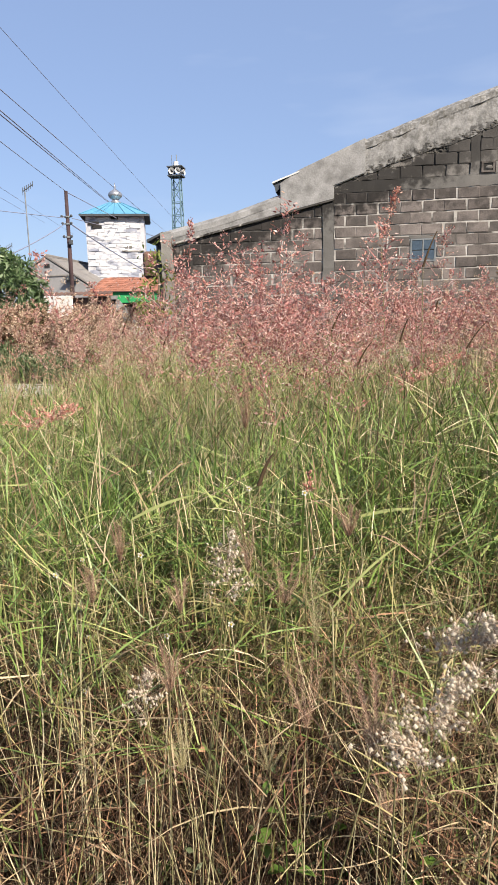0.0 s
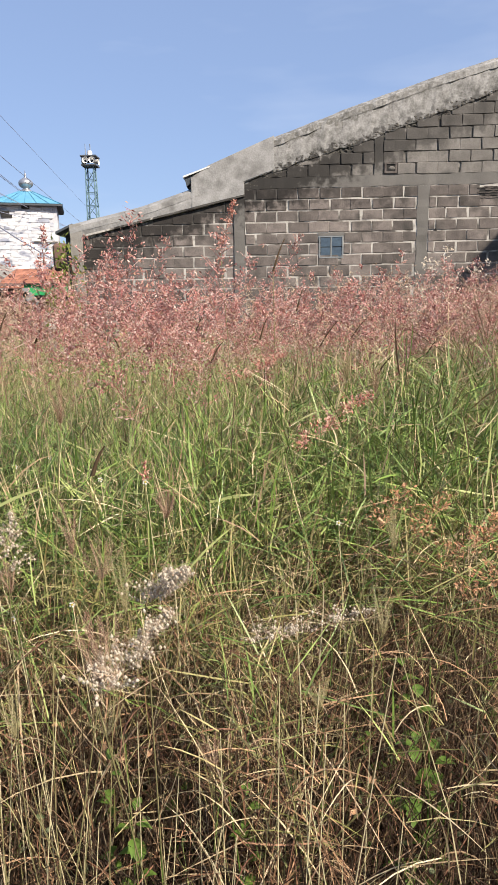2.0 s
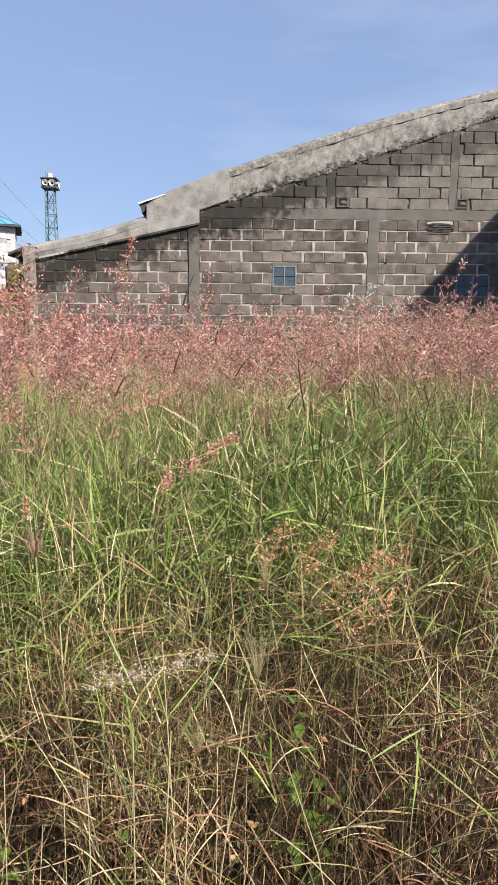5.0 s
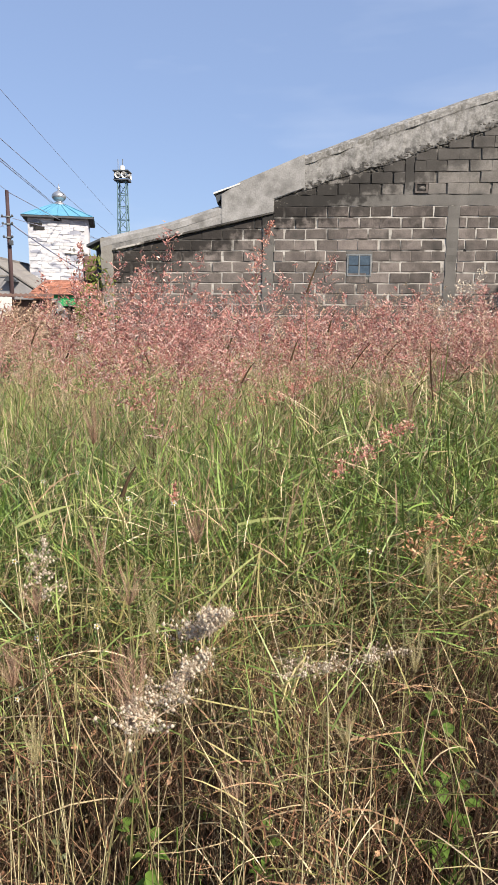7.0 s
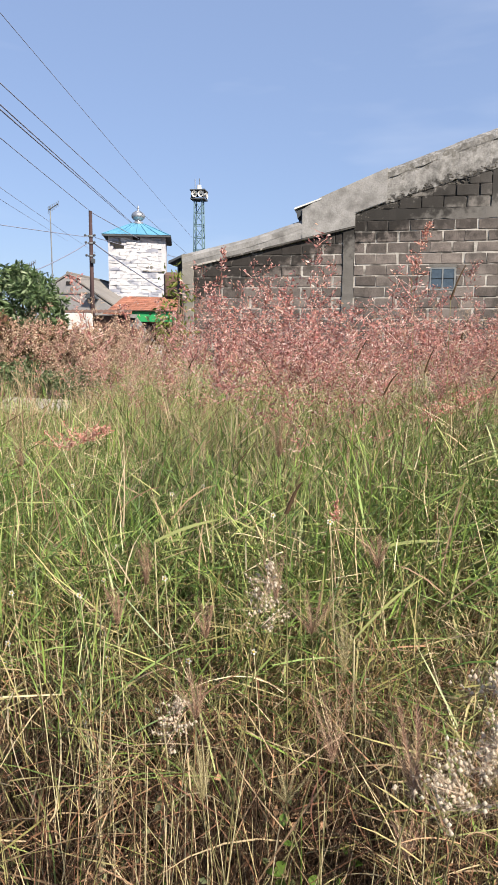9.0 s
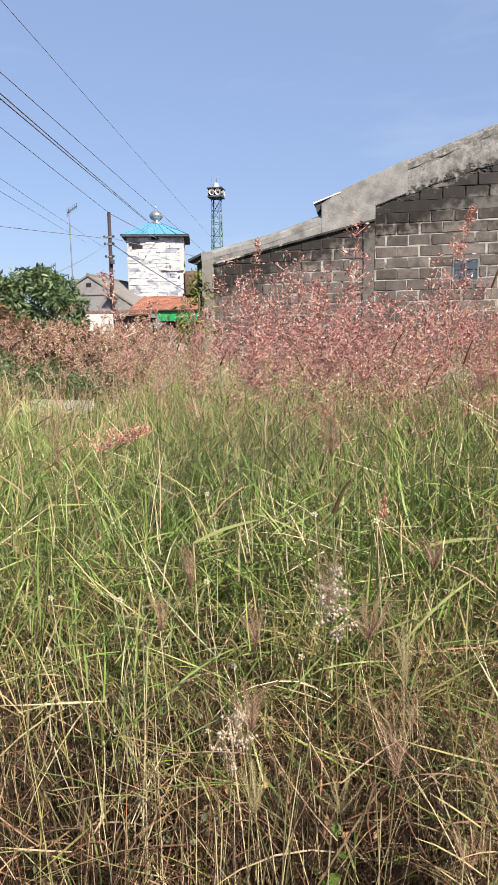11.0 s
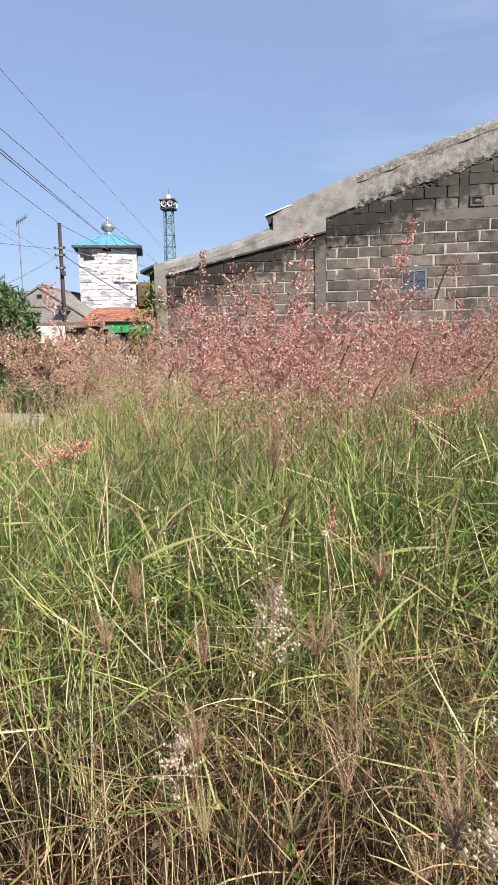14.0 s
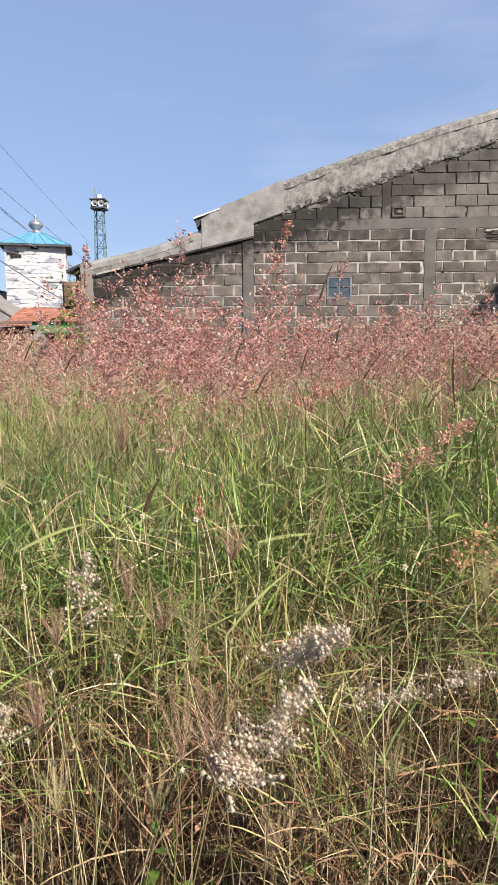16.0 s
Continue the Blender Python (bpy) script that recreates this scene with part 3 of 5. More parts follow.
# rest of the building behind the wall: back, sides and sheet roof
hall_part("back_wall", box(bmesh.new(), LEFT_X, WALL_Y + 14, -0.1, 15, WALL_Y + 14.2, 3.0), M_GREYWALL)
hall_part("side_wall", box(bmesh.new(), LEFT_X, WALL_Y + 0.16, -0.1, LEFT_X + 0.15, WALL_Y + 14, 2.85), M_GREYWALL)
bm = bmesh.new()
prism(bm, [(-1.55, 3.93), (9.2, 6.95), (9.2, 6.98), (-1.55, 3.96)], WALL_Y + 0.31, WALL_Y + 14)
hall_part("roof_sheet", bm, M_GREYROOF)
# corner of the metal roof that looks out over the shoulder
bm = bmesh.new()
prism(bm, [(-1.56, 3.955), (-1.06, 4.125), (-1.06, 4.15), (-1.56, 3.985)], WALL_Y - 0.06, WALL_Y + 0.5)
hall_part("roof_flashing", bm, M_WHITEPAINT, "bright bent metal roof edge")
# dark underside below that roof edge
bm = bmesh.new()
prism(bm, [(-1.53, 3.945), (-1.50, 3.80), (-1.44, 3.86), (-1.2, 4.0), (-1.2, 4.06)], WALL_Y - 0.02, WALL_Y + 0.4)
hall_part("rafter_end", bm, M_TRIM, "dark underside of the bent roof edge")
bm = bmesh.new()
prism(bm, [(-4.05, 3.02), (-3.72, 3.17), (-3.72, 3.21), (-4.05, 3.07)], WALL_Y + 0.05, WALL_Y + 3.5)
hall_part("eave_sheet", bm, M_TRIM, "dark overhanging roof sheet")
# lumpy dark brown mass under the eave, its nature unknown
bm = bmesh.new()
box(bm, -4.66, WALL_Y + 1.6, 2.45, -4.18, WALL_Y + 1.9, 3.02, bevel=0.06)
for v in bm.verts:
    v.co += Vector((noise.noise(v.co * 5), noise.noise(v.co * 5 + Vector((3, 0, 0))), noise.noise(v.co * 5 + Vector((0, 7, 0))))) * 0.05
hall_part("rolled_tarpaulin", bm, M_RUST, "dark brown mass of unknown kind under the eave")
hall_part("awning_post", rod(bmesh.new(), (-3.98, WALL_Y + 0.6, -0.1), (-3.98, WALL_Y + 0.6, 3.02), 0.05, sides=8), M_TRIM, "dark round awning post")
# unseen tall plain wall beside the lot, added to shade the block wall's foot
tagged(boxed("wall_east", (8.6, 4.0, -0.1, 8.85, WALL_Y - 0.06, 7.72), M_GREYWALL), "tall plain wall out of view, added to cast the slanting shadow", "wall", kind="structure")


# ---- tower house with blue roof ----
def tower_house():
    h = thing("tower_house", (-14.8, 40, 0), "tall whitewashed block tower with a blue pyramid roof", "building")
    h.rotation_euler.z = 0.29
    w, d, z0, z1 = 3.55, 3.4, 0.0, 8.0
    x0, x1 = -w / 2, w / 2
    part("wall", box(bmesh.new(), x0, 0.03, z0, x1, d, z1), M_WHITEJOINT, h)
    # block courses on the face
    meshes = []
    for k in range(4):
        bm = bmesh.new()
        box(bm, -0.325, 0, -0.108, 0.325, 0.05, 0.108, bevel=0.02)
        for v in bm.verts:
            v.co.y += random.uniform(-0.035, 0.03)
            v.co.z += random.uniform(-0.02, 0.02)
        me = bpy.data.meshes.new("block")
        bm.to_mesh(me); bm.free()
        me.materials.append(M_WHITEBLOCK)
        meshes.append(me)
    r = random.Random(3)
    for i in range(19):
        z = 3.75 + i * 0.225
        off = 0.22 if i % 2 else 0
        for j in range(7):
            x = x0 + 0.36 + j * 0.655 - off
            if x < x0 + 0.31 or x > x1 - 0.31:
                continue
            if 7.2 < z < 7.62 and -1.55 < x < -0.8 or 7.7 < z and -0.3 < x < 0.2:
                continue
            ob = new("block", r.choice(meshes))
            ob.parent = h
            ob.location = (x, r.uniform(-0.012, 0.008), z)
            ob.rotation_euler = (r.uniform(-.01, .01), r.uniform(-.012, .012), r.uniform(-.01, .01))
    part("opening", box(bmesh.new(), -1.62, -0.05, 7.45, -0.95, 0.035, 7.63), M_DARK, h)
    part("opening", box(bmesh.new(), -1.42, -0.05, 7.25, -0.80, 0.035, 7.45), M_DARK, h)
    part("opening", box(bmesh.new(), -0.25, -0.005, 7.78, 0.2, 0.035, 7.95), M_DARK, h)
    for xx in (0.55, 0.8):
        part("opening", box(bmesh.new(), xx, -0.015, 6.05, xx + 0.16, 0.035, 6.22), M_MORTAR_DARK, h)
    part("ledge", box(bmesh.new(), 0.35, -0.08, 5.86, x1 - 0.05, 0.035, 5.92), M_MORTAR, h)
    # roof
    bm = bmesh.new()
    o = 0.36
    base = [bm.verts.new(c) for c in ((x0 - o, -o, 8.05), (x1 + o, -o, 8.05), (x1 + o, d + o, 8.05), (x0 - o, d + o, 8.05))]
    top = [bm.verts.new(c) for c in ((-0.3, d / 2 - .3, 9.0), (0.3, d / 2 - .3, 9.0), (0.3, d / 2 + .3, 9.0), (-0.3, d / 2 + .3, 9.0))]
    for i in range(4):
        bm.faces.new((base[i], base[(i + 1) % 4], top[(i + 1) % 4], top[i]))
    bm.faces.new(top); bm.faces.new(base[::-1])
    roof = part("roof", bm, M_BLUEROOF, h, "light blue metal pyramid roof")
    for s in (-1.5, -1.0, -0.5, 0, 0.5, 1.0, 1.5):
        bm = bmesh.new()
        f = 0.3 / (x1 + o)
        rod(bm, (s * 1.35, -o - 0.01, 8.07), (s * 1.35 * f + s * 0.05, d / 2 - .3, 9.01), 0.025, sides=5)
        part("rib", bm, M_BLUEROOF, roof)
    part("eave_board", box(bmesh.new(), x0 - o + .02, -o + 0.02, 7.93, x1 + o - .02, -o + 0.06, 8.05), M_TRIM, h)
    part("soffit", box(bmesh.new(), x0 - o + .04, -o + 0.06, 7.98, x1 + o - .04, d + o - .04, 8.04), M_TRIM, h)
    # finial
    bm = bmesh.new()
    prof = [(0.36, 9.0), (0.30, 9.12), (0.16, 9.2), (0.30, 9.27), (0.42, 9.4), (0.45, 9.52), (0.40, 9.64), (0.26, 9.76), (0.10, 9.84), (0.05, 9.95), (0.09, 10.0), (0.03, 10.1), (0.0, 10.3)]
    rings = [[bm.verts.new((rr * math.cos(a * math.pi / 8), d / 2 + rr * math.sin(a * math.pi / 8), z)) for a in range(16)] for rr, z in prof[:-1]]
    tip = bm.verts.new((0, d / 2, prof[-1][1]))
    for a, b in zip(rings, rings[1:]):
        for k in range(16):
            bm.faces.new((a[k], a[(k + 1) % 16], b[(k + 1) % 16], b[k]))
    for k in range(16):
        bm.faces.new((rings[-1][k], rings[-1][(k + 1) % 16], tip))
    part("finial", bm, M_SILVER, h, "silver onion-shaped finial", smooth=True)


tower_house()


# ---- lattice loudspeaker mast ----
def mast():
    h = thing("loudspeaker_mast", (-12.4, 46, 0), "teal steel lattice mast with white horn loudspeakers", "mast")
    wb, wt, top = 0.44, 0.27, 11.3
    def corner(k, z):
        w = wb + (wt - wb) * max(0, (z - 4)) / (top - 4)
        return Vector((w * (1, -1, -1, 1)[k], w * (1, 1, -1, -1)[k], z))
    for k in range(4):
        part("leg", rod(bmesh.new(), corner(k, 0), corner(k, top), 0.045, sides=6), M_TEAL, h)
    zs = np.linspace(0.4, top, 14)
    for i, z in enumerate(zs):
        for k in range(4):
            part("rung", rod(bmesh.new(), corner(k, z), corner((k + 1) % 4, z), 0.03, sides=5), M_TEAL, h)
            if i + 1 < len(zs):
                a, b = (k, (k + 1) % 4) if i % 2 else ((k + 1) % 4, k)
                part("brace", rod(bmesh.new(), corner(a, z), corner(b, zs[i + 1]), 0.028, sides=5), M_TEAL, h)
    part("platform", box(bmesh.new(), -0.5, -0.5, 11.3, 0.5, 0.5, 11.38), M_TRIM, h)
    part("canopy", box(bmesh.new(), -0.53, -0.53, 11.88, 0.53, 0.53, 11.95), M_TRIM, h)
    for k in range(4):
        c = corner(k, 11.5) * 1.6
        part("post", rod(bmesh.new(), (c.x, c.y, 11.38), (c.x, c.y, 11.88), 0.035, sides=6), M_TRIM, h)
    for x, y, turn in ((-0.21, -0.40, 12), (0.23, -0.40, 12), (0.4, 0.1, 90), (-0.4, 0.1, -90)):
        m = Matrix.Translation((x, y, 11.63)) @ Matrix.Rotation(radians(turn), 4, "Z") @ Matrix.Rotation(radians(90), 4, "X")
        bm = bmesh.new()
        bmesh.ops.create_cone(bm, cap_ends=False, segments=16, radius1=0.06, radius2=0.21, depth=0.32, matrix=m)
        horn = part("horn", bm, M_WHITEPAINT, h, "white horn loudspeaker", smooth=True)
        bm = bmesh.new()
        bmesh.ops.create_cone(bm, cap_ends=True, segments=12, radius1=0.09, radius2=0.09, depth=0.18, matrix=m @ Matrix.Translation((0, 0, -0.24)))
        part("driver", bm, M_TRIM, horn)
    part("tank", rod(bmesh.new(), (0, 0, 11.95), (0, 0, 12.3), 0.19, 0.16, 12), M_WHITEPAINT, h, "small pale drum")
    part("rod", rod(bmesh.new(), (-0.28, 0, 11.95), (-0.28, 0, 12.75), 0.025, sides=5), M_STEEL, h)
    part("rod", rod(bmesh.new(), (0.05, 0, 12.3), (0.05, 0, 12.75), 0.03, sides=5), M_STEEL, h)


mast()


# ---- utility pole and overhead lines ----
def utility_pole():
    h = thing("utility_pole", (-12.5, 28, 0), "weathered brown utility pole carrying low-voltage lines", "utility pole")
    part("pole", rod(bmesh.new(), (0, 0, -0.1), (0.02, 0, 7.15), 0.115, 0.075, 10), M_POLE, h, smooth=True)
    for z, wd in ((6.05, 0.22), (5.75, 0.2), (5.2, 0.18)):
        part("clamp", rod(bmesh.new(), (0.01, 0, z), (0.01, 0, z + 0.06), 0.13, sides=10), M_STEEL, h)
        for s in (-1, 1):
            part("bracket", rod(bmesh.new(), (0.08 * s, -0.02, z + 0.03), (wd * s, -0.06, z + 0.06), 0.022, sides=5), M_STEEL, h)
            bm = bmesh.new()
            bmesh.ops.create_uvsphere(bm, u_segments=8, v_segments=6, radius=0.06, matrix=Matrix.Translation((wd * s, -0.06, z + 0.06)))
            part("insulator", bm, M_TRIM, h)
    part("meter_box", box(bmesh.new(), 0.08, -0.2, 4.9, 0.22, -0.05, 5.1, bevel=0.01), M_TRIM, h)


utility_pole()
LINES = (((-9.75, 16, 9.94), (-17.37, 60, 11.61), 0.04, 0.011), ((-9.98, 16, 8.38), (-18.49, 60, 10.6), 0.06, 0.016), ((-9.4, 15, 7.48), (-22.34, 58, 12.5), 0.05, 0.022),
         ((-9.41, 15, 7.37), (-22.09, 58, 12.2), 0.06, 0.022), ((-8.84, 14, 6.37), (-12.48, 28, 7.14), 0.03, 0.012), ((-12.48, 28, 7.12), (-18.28, 60, 9.14), 0.05, 0.018),
         ((-11.51, 18, 6.37), (-22.74, 50, 8.91), 0.04, 0.009), ((-11.55, 18, 6.01), (-24.9, 50, 9.73), 0.04, 0.009), ((-12.95, 20, 5.37), (-12.65, 28, 6.05), 0.05, 0.016),
         ((-12.34, 28, 5.78), (-10.29, 34, 3.77), 0.1, 0.03), ((-12.66, 28, 5.78), (-10.83, 20, 3.74), 0.05, 0.018), ((-12.28, 28, 6.02), (-18.54, 60, 9.4), 0.1, 0.016))
for a, b, sag, r in LINES:
    va, vb = Vector(a), Vector(b)
    if abs(va.y - 20) < 0.01 and vb.x < -12.6:   # the low line runs on along the lot
        va = va - (vb - va) * 1.5
    if va.y < 19 and vb.y > 27.5 and vb.x > -30 and va.y > 10:   # carried on past the edge of the lot to the next pole
        va = va - (vb - va) * 0.45
    if vb.y > 49:   # and down the street behind the buildings
        vb = vb + (vb - va) * 0.18
    tagged(cable("overhead_cable", va, vb, sag, r * 0.95), "thin black overhead cable", "cable", "overhead cables")
# the next pole of the line, off to the side
for x, y, z in ((-6.3, -4.2, 9.2),):
    h = thing("utility_pole", (x, y, 0), "tall utility pole carrying the overhead cables", "utility pole")
    part("pole", rod(bmesh.new(), (0, 0, -0.1), (0, 0, z), 0.15, 0.1, 10), M_POLE, h, smooth=True)
    part("cross_arm", box(bmesh.new(), -1.2, -0.05, z - 1.2, 1.2, 0.05, z - 1.08), M_STEEL, h)


# ---- houses behind the lot ----
def gable_house():
    h = thing("gable_house", (-16.6, 36, 0), "low grey plastered house with a grey gable roof", "house")
    part("wall", prism(bmesh.new(), [(-1.9, 0), (2.0, 0), (2.0, 3.3), (-0.95, 5.2), (-1.9, 4.7)], 0.0, 7), M_GREYWALL, h)
    for a, b in (((-2.15, 4.62), (-0.95, 5.27)), ((-0.95, 5.27), (2.5, 3.08))):
        part("roof_slope", prism(bmesh.new(), [a, b, (b[0], b[1] + 0.1), (a[0], a[1] + 0.1)], -0.04, 7.3), M_GREYROOF, h)
    part("ridge", rod(bmesh.new(), (-0.95, -0.05, 5.38), (-0.95, 7.3, 5.38), 0.09, sides=6), M_GREYROOF, h)
    part("string_course", box(bmesh.new(), -1.9, -0.05, 4.2, 0.5, 0.03, 4.28), M_RENDER, h)
    part("vent", box(bmesh.new(), -1.05, -0.04, 4.7, -0.75, 0.03, 4.9), M_DARK, h)
    part("awning", prism(bmesh.new(), [(0.2, 3.95), (0.95, 3.9), (0.75, 4.15), (0.45, 4.2)], -0.4, 0.02), M_TRIM, h)


gable_house()


def tiled_house():
    h = thing("tiled_house", (-13.6, 33, 0), "low house with an orange clay-tile roof", "house")
    part("wall", box(bmesh.new(), -0.1, 0.4, 0, 3.2, 5, 2.9), M_CREAM, h)
    roof = part("roof", prism(bmesh.new(), [(-0.25, 2.92), (4.7, 2.8), (4.7, 2.86), (-0.25, 2.97)], 0.0, 0.1), M_TILE, h, "orange clay tile roof")
    tile = bmesh.new()
    box(tile, -0.12, 0, -0.02, 0.12, 0.42, 0.02, bevel=0.012)
    me = bpy.data.meshes.new("roof_tile")
    tile.to_mesh(me); tile.free()
    me.materials.append(M_TILE)
    r = random.Random(8)
    for i in range(9):
        for j in range(9, 30):
            y = i * 0.34
            ob = new("roof_tile", me)
            ob.parent = roof
            x = -2.75 + j * 0.255
            ob.location = (x + r.uniform(-.01, .01), y, 2.98 + y * 0.36 - (j * 0.006) + r.uniform(-.012, .012))
            ob.rotation_euler = (math.atan(0.36) - 0.05, r.uniform(-.03, .03), 0)
    part("back_roof", prism(bmesh.new(), [(-0.25, 4.0), (4.7, 3.85), (4.7, 3.9), (-0.25, 4.05)], 3.1, 3.3), M_TILE, h)
    part("roof_core", prism(bmesh.new(), [(-0.2, 2.75), (3.4, 2.6), (3.4, 2.72), (-0.2, 2.85)], 0.1, 5), M_RUST, h)


tiled_house()


def stall():
    h = thing("roadside_stall", (-8.8, 26, 0), "small street stall with a green fascia board and propped grey panels", "stall")
    part("fascia", box(bmesh.new(), -1.05, -0.05, 2.30, 1.5, 0.0, 2.74, bevel=0.01), M_GREEN, h, "bright green painted fascia board")
    part("roof", prism(bmesh.new(), [(-1.1, 2.74), (1.6, 2.70), (1.6, 2.74), (-1.1, 2.78)], -0.15, 2.4), M_RUST, h)
    part("back_wall", box(bmesh.new(), -1.0, 1.8, 0, 1.5, 1.9, 2.7), M_RUST, h)
    part("counter", box(bmesh.new(), -0.55, 0.2, 0, 1.4, 0.5, 1.35), M_WHITEPAINT, h, "white painted counter")
    for x in (-1.0, 1.45):
        part("post", rod(bmesh.new(), (x, 0.02, 0), (x, 0.02, 2.7), 0.05, sides=6), M_TRIM, h)
    for a, b in (((-1.55, 1.55), (-1.0, 2.6)), ((-1.0, 2.45), (-0.25, 1.5))):
        bm = bmesh.new()
        w = 0.22
        prism(bm, [(a[0] - w, a[1]), (a[0] + w, a[1]), (b[0] + w, b[1]), (b[0] - w, b[1])], -0.12, -0.08)
        part("propped_panel", bm, M_GREYWALL, h, "leaning grey board")


stall()


def shed():
    h = thing("rusty_shed", (-11.8, 25.2, 0), "low shed with a rust-brown sheet roof and white front panel", "shed")
    part("wall", box(bmesh.new(), -1.6, 0.5, 0, 1.9, 3.0, 2.55), M_RUST, h)
    part("front_panel", box(bmesh.new(), -0.75, 0.16, 1.7, 0.45, 0.24, 2.62, bevel=0.01), M_WHITEPAINT, h, "white painted panel")
    for k in range(18):
        bm = bmesh.new()
        x = -1.75 + k * 0.21
        prism(bm, [(x, 2.72), (x + 0.105, 2.76), (x + 0.21, 2.72), (x + 0.21, 2.74), (x + 0.105, 2.78), (x, 2.74)], 0.2, 0.6)
        for v in bm.verts:
            v.co.z += (v.co.y - 0.2) * 0.3 - 0.1
        part("roof_sheet", bm, M_RUST, h)
    part("low_wall", box(bmesh.new(), -1.6, -0.4, 0, 4.0, -0.25, 1.0), M_RENDER, h, "low grey wall")


shed()


def antenna(x, y, top, w, label):
    h = thing("tv_antenna", (x, y, 0), label, "antenna")
    part("mast", rod(bmesh.new(), (0, 0, 0), (0, 0, top), 0.035, sides=6), M_STEEL, h)
    boom = part("boom", rod(bmesh.new(), (-w * 0.2, 0, top - 0.2), (w, -0.2, top + 0.1), 0.03, sides=5), M_STEEL, h)
    for k in range(6):
        u = k / 5
        c = Vector((-w * 0.2 + w * 1.2 * u, -0.2 * u, top - 0.2 + 0.3 * u))
        part("element", rod(bmesh.new(), c + Vector((-0.04, 0.06, -0.2 + .06 * u)), c + Vector((0.04, -0.06, 0.2 - .06 * u)), 0.018, sides=4), M_STEEL, boom)


antenna(-18.3, 35.6, 9.0, 0.6, "thin steel television antenna on a tall mast")
antenna(-20.6, 37.0, 6.0, 0.6, "small television antenna above the tree")

# pale concrete slab in the lot
bm = bmesh.new()
prism(bm, [(-0.9, 0.0), (0.75, 0.0), (0.7, 0.12), (-0.8, 0.16)], -0.9, 1.2)
bmesh.ops.bevel(bm, geom=bm.edges[:], offset=0.03, segments=2, affect="EDGES")
slab = tagged(part("concrete_slab", bm, M_SLAB), "broken pale concrete slab lying in the grass", "slab")
slab.location = (-7.45, 13.4, -0.06)
slab.rotation_euler = (0.03, 0.02, 0.3)


# ---- trees ----
def leaf_cloud(r, centres, per, size, droop=0.5, broad=0.16):
    """Many folded leaves on a set of clump centres: corners and faces."""
    n = len(centres) * per
    c = np.repeat(np.array([p for p, _ in centres]), per, 0)
    rad = np.repeat(np.array([s for _, s in centres]), per)
    d = r.normal(size=(n, 3)); d /= np.linalg.norm(d, axis=1)[:, None]
    pos = c + d * (rad * r.uniform(0.55, 1.05, n))[:, None]
    way = d * 0.7 + r.normal(size=(n, 3)) * 0.6
    way[:, 2] -= droop
    way /= np.linalg.norm(way, axis=1)[:, None]
    side = np.cross(way, r.normal(size=(n, 3))); side /= np.linalg.norm(side, axis=1)[:, None]
    up = np.cross(side, way)
    ln = size * r.uniform(0.7, 1.3, n)[:, None]
    wd = ln * broad
    a, b = pos, pos + way * ln * 0.5 + up * ln * 0.08
    t = pos + way * ln
    v = np.stack((a, b - side * wd - up * wd * .5, t, b + side * wd - up * wd * .5, b), 1).reshape(-1, 3)
    k = np.arange(n)[:, None] * 5
    q = np.concatenate((k + [0, 4, 2, 1], k + [0, 3, 2, 4]), 0)
    return v, q


def tree(x, y, height, spread, label, seed, per=150, leaf=None, size=0.24):
    r = np.random.default_rng(seed)
    rr = random.Random(seed)
    h = thing("tree", (x, y, 0), label, "tree")
    bm = bmesh.new()
    girth = 0.05 * height
    rod(bm, (0, 0, -0.1), (0.05, 0, height * 0.35), girth, girth * 0.7, 10)
    limbs = []
    for k in range(9):
        a = k * 2.4 + rr.uniform(-.3, .3)
        s = spread * rr.uniform(0.35, 0.75)
        tip = (s * math.cos(a), s * math.sin(a), height * rr.uniform(0.5, 0.85))
        rod(bm, (0.05, 0, height * rr.uniform(0.22, 0.34)), tip, girth * 0.4, girth * 0.1, 6)
        limbs.append(tip)
    part("trunk", bm, M_BARK, h, smooth=True)
    centres = []
    for k in range(70):
        a, u = rr.uniform(0, 6.28), rr.uniform(-0.75, 1)
        s = spread * math.sqrt(max(0.0, 1 - u * u)) * rr.uniform(0.55, 1.0)
        z = height * (0.62 + 0.34 * u) * rr.uniform(0.92, 1.04)
        centres.append(((s * math.cos(a), s * math.sin(a), z), rr.uniform(0.16, 0.29) * spread ** 0.5))
    v, q = leaf_cloud(r, centres, per, size)
    tagged(arrays("crown", v, q, leaf or M_TREELEAF, h), kind="stuff")


tree(-12.55, 21.5, 4.0, 1.75, "dense dark green mango tree at the edge of the lot", 4)
tree(-16.2, 23.0, 4.6, 2.0, "dense dark green mango tree at the edge of the lot", 9, 110)
tree(-3.85, 12.45, 2.98, 0.34, "slender yellow-green shrub by the corner of the block wall", 12, 6, M_SHRUBLEAF, 0.13)
tree(-9.6, 15.6, 2.0, 1.0, "low copper-brown leafy shrub in the rough grass", 17, 60, M_COPPERLEAF, 0.13)
tree(-11.3, 17.2, 2.5, 1.2, "low copper-brown leafy shrub in the rough grass", 18, 60, M_COPPERLEAF, 0.14)
tree(-7.6, 16.6, 1.7, 0.8, "low copper-brown leafy shrub in the rough grass", 19, 50, M_COPPERLEAF, 0.12)
tree(-8.6, 16.0, 1.9, 0.9, "low copper-brown leafy shrub in the rough grass", 23, 60, M_COPPERLEAF, 0.13)
tree(-6.4, 16.4, 1.5, 0.7, "low copper-brown leafy shrub in the rough grass", 24, 50, M_COPPERLEAF, 0.12)
tree(-9.7, 14.5, 1.2, 0.8, "low dark green bush among the dry grass", 25, 60, M_TREELEAF, 0.12)
tree(-8.5, 15.0, 0.95, 0.65, "low dark green bush among the dry grass", 26, 50, M_TREELEAF, 0.11)
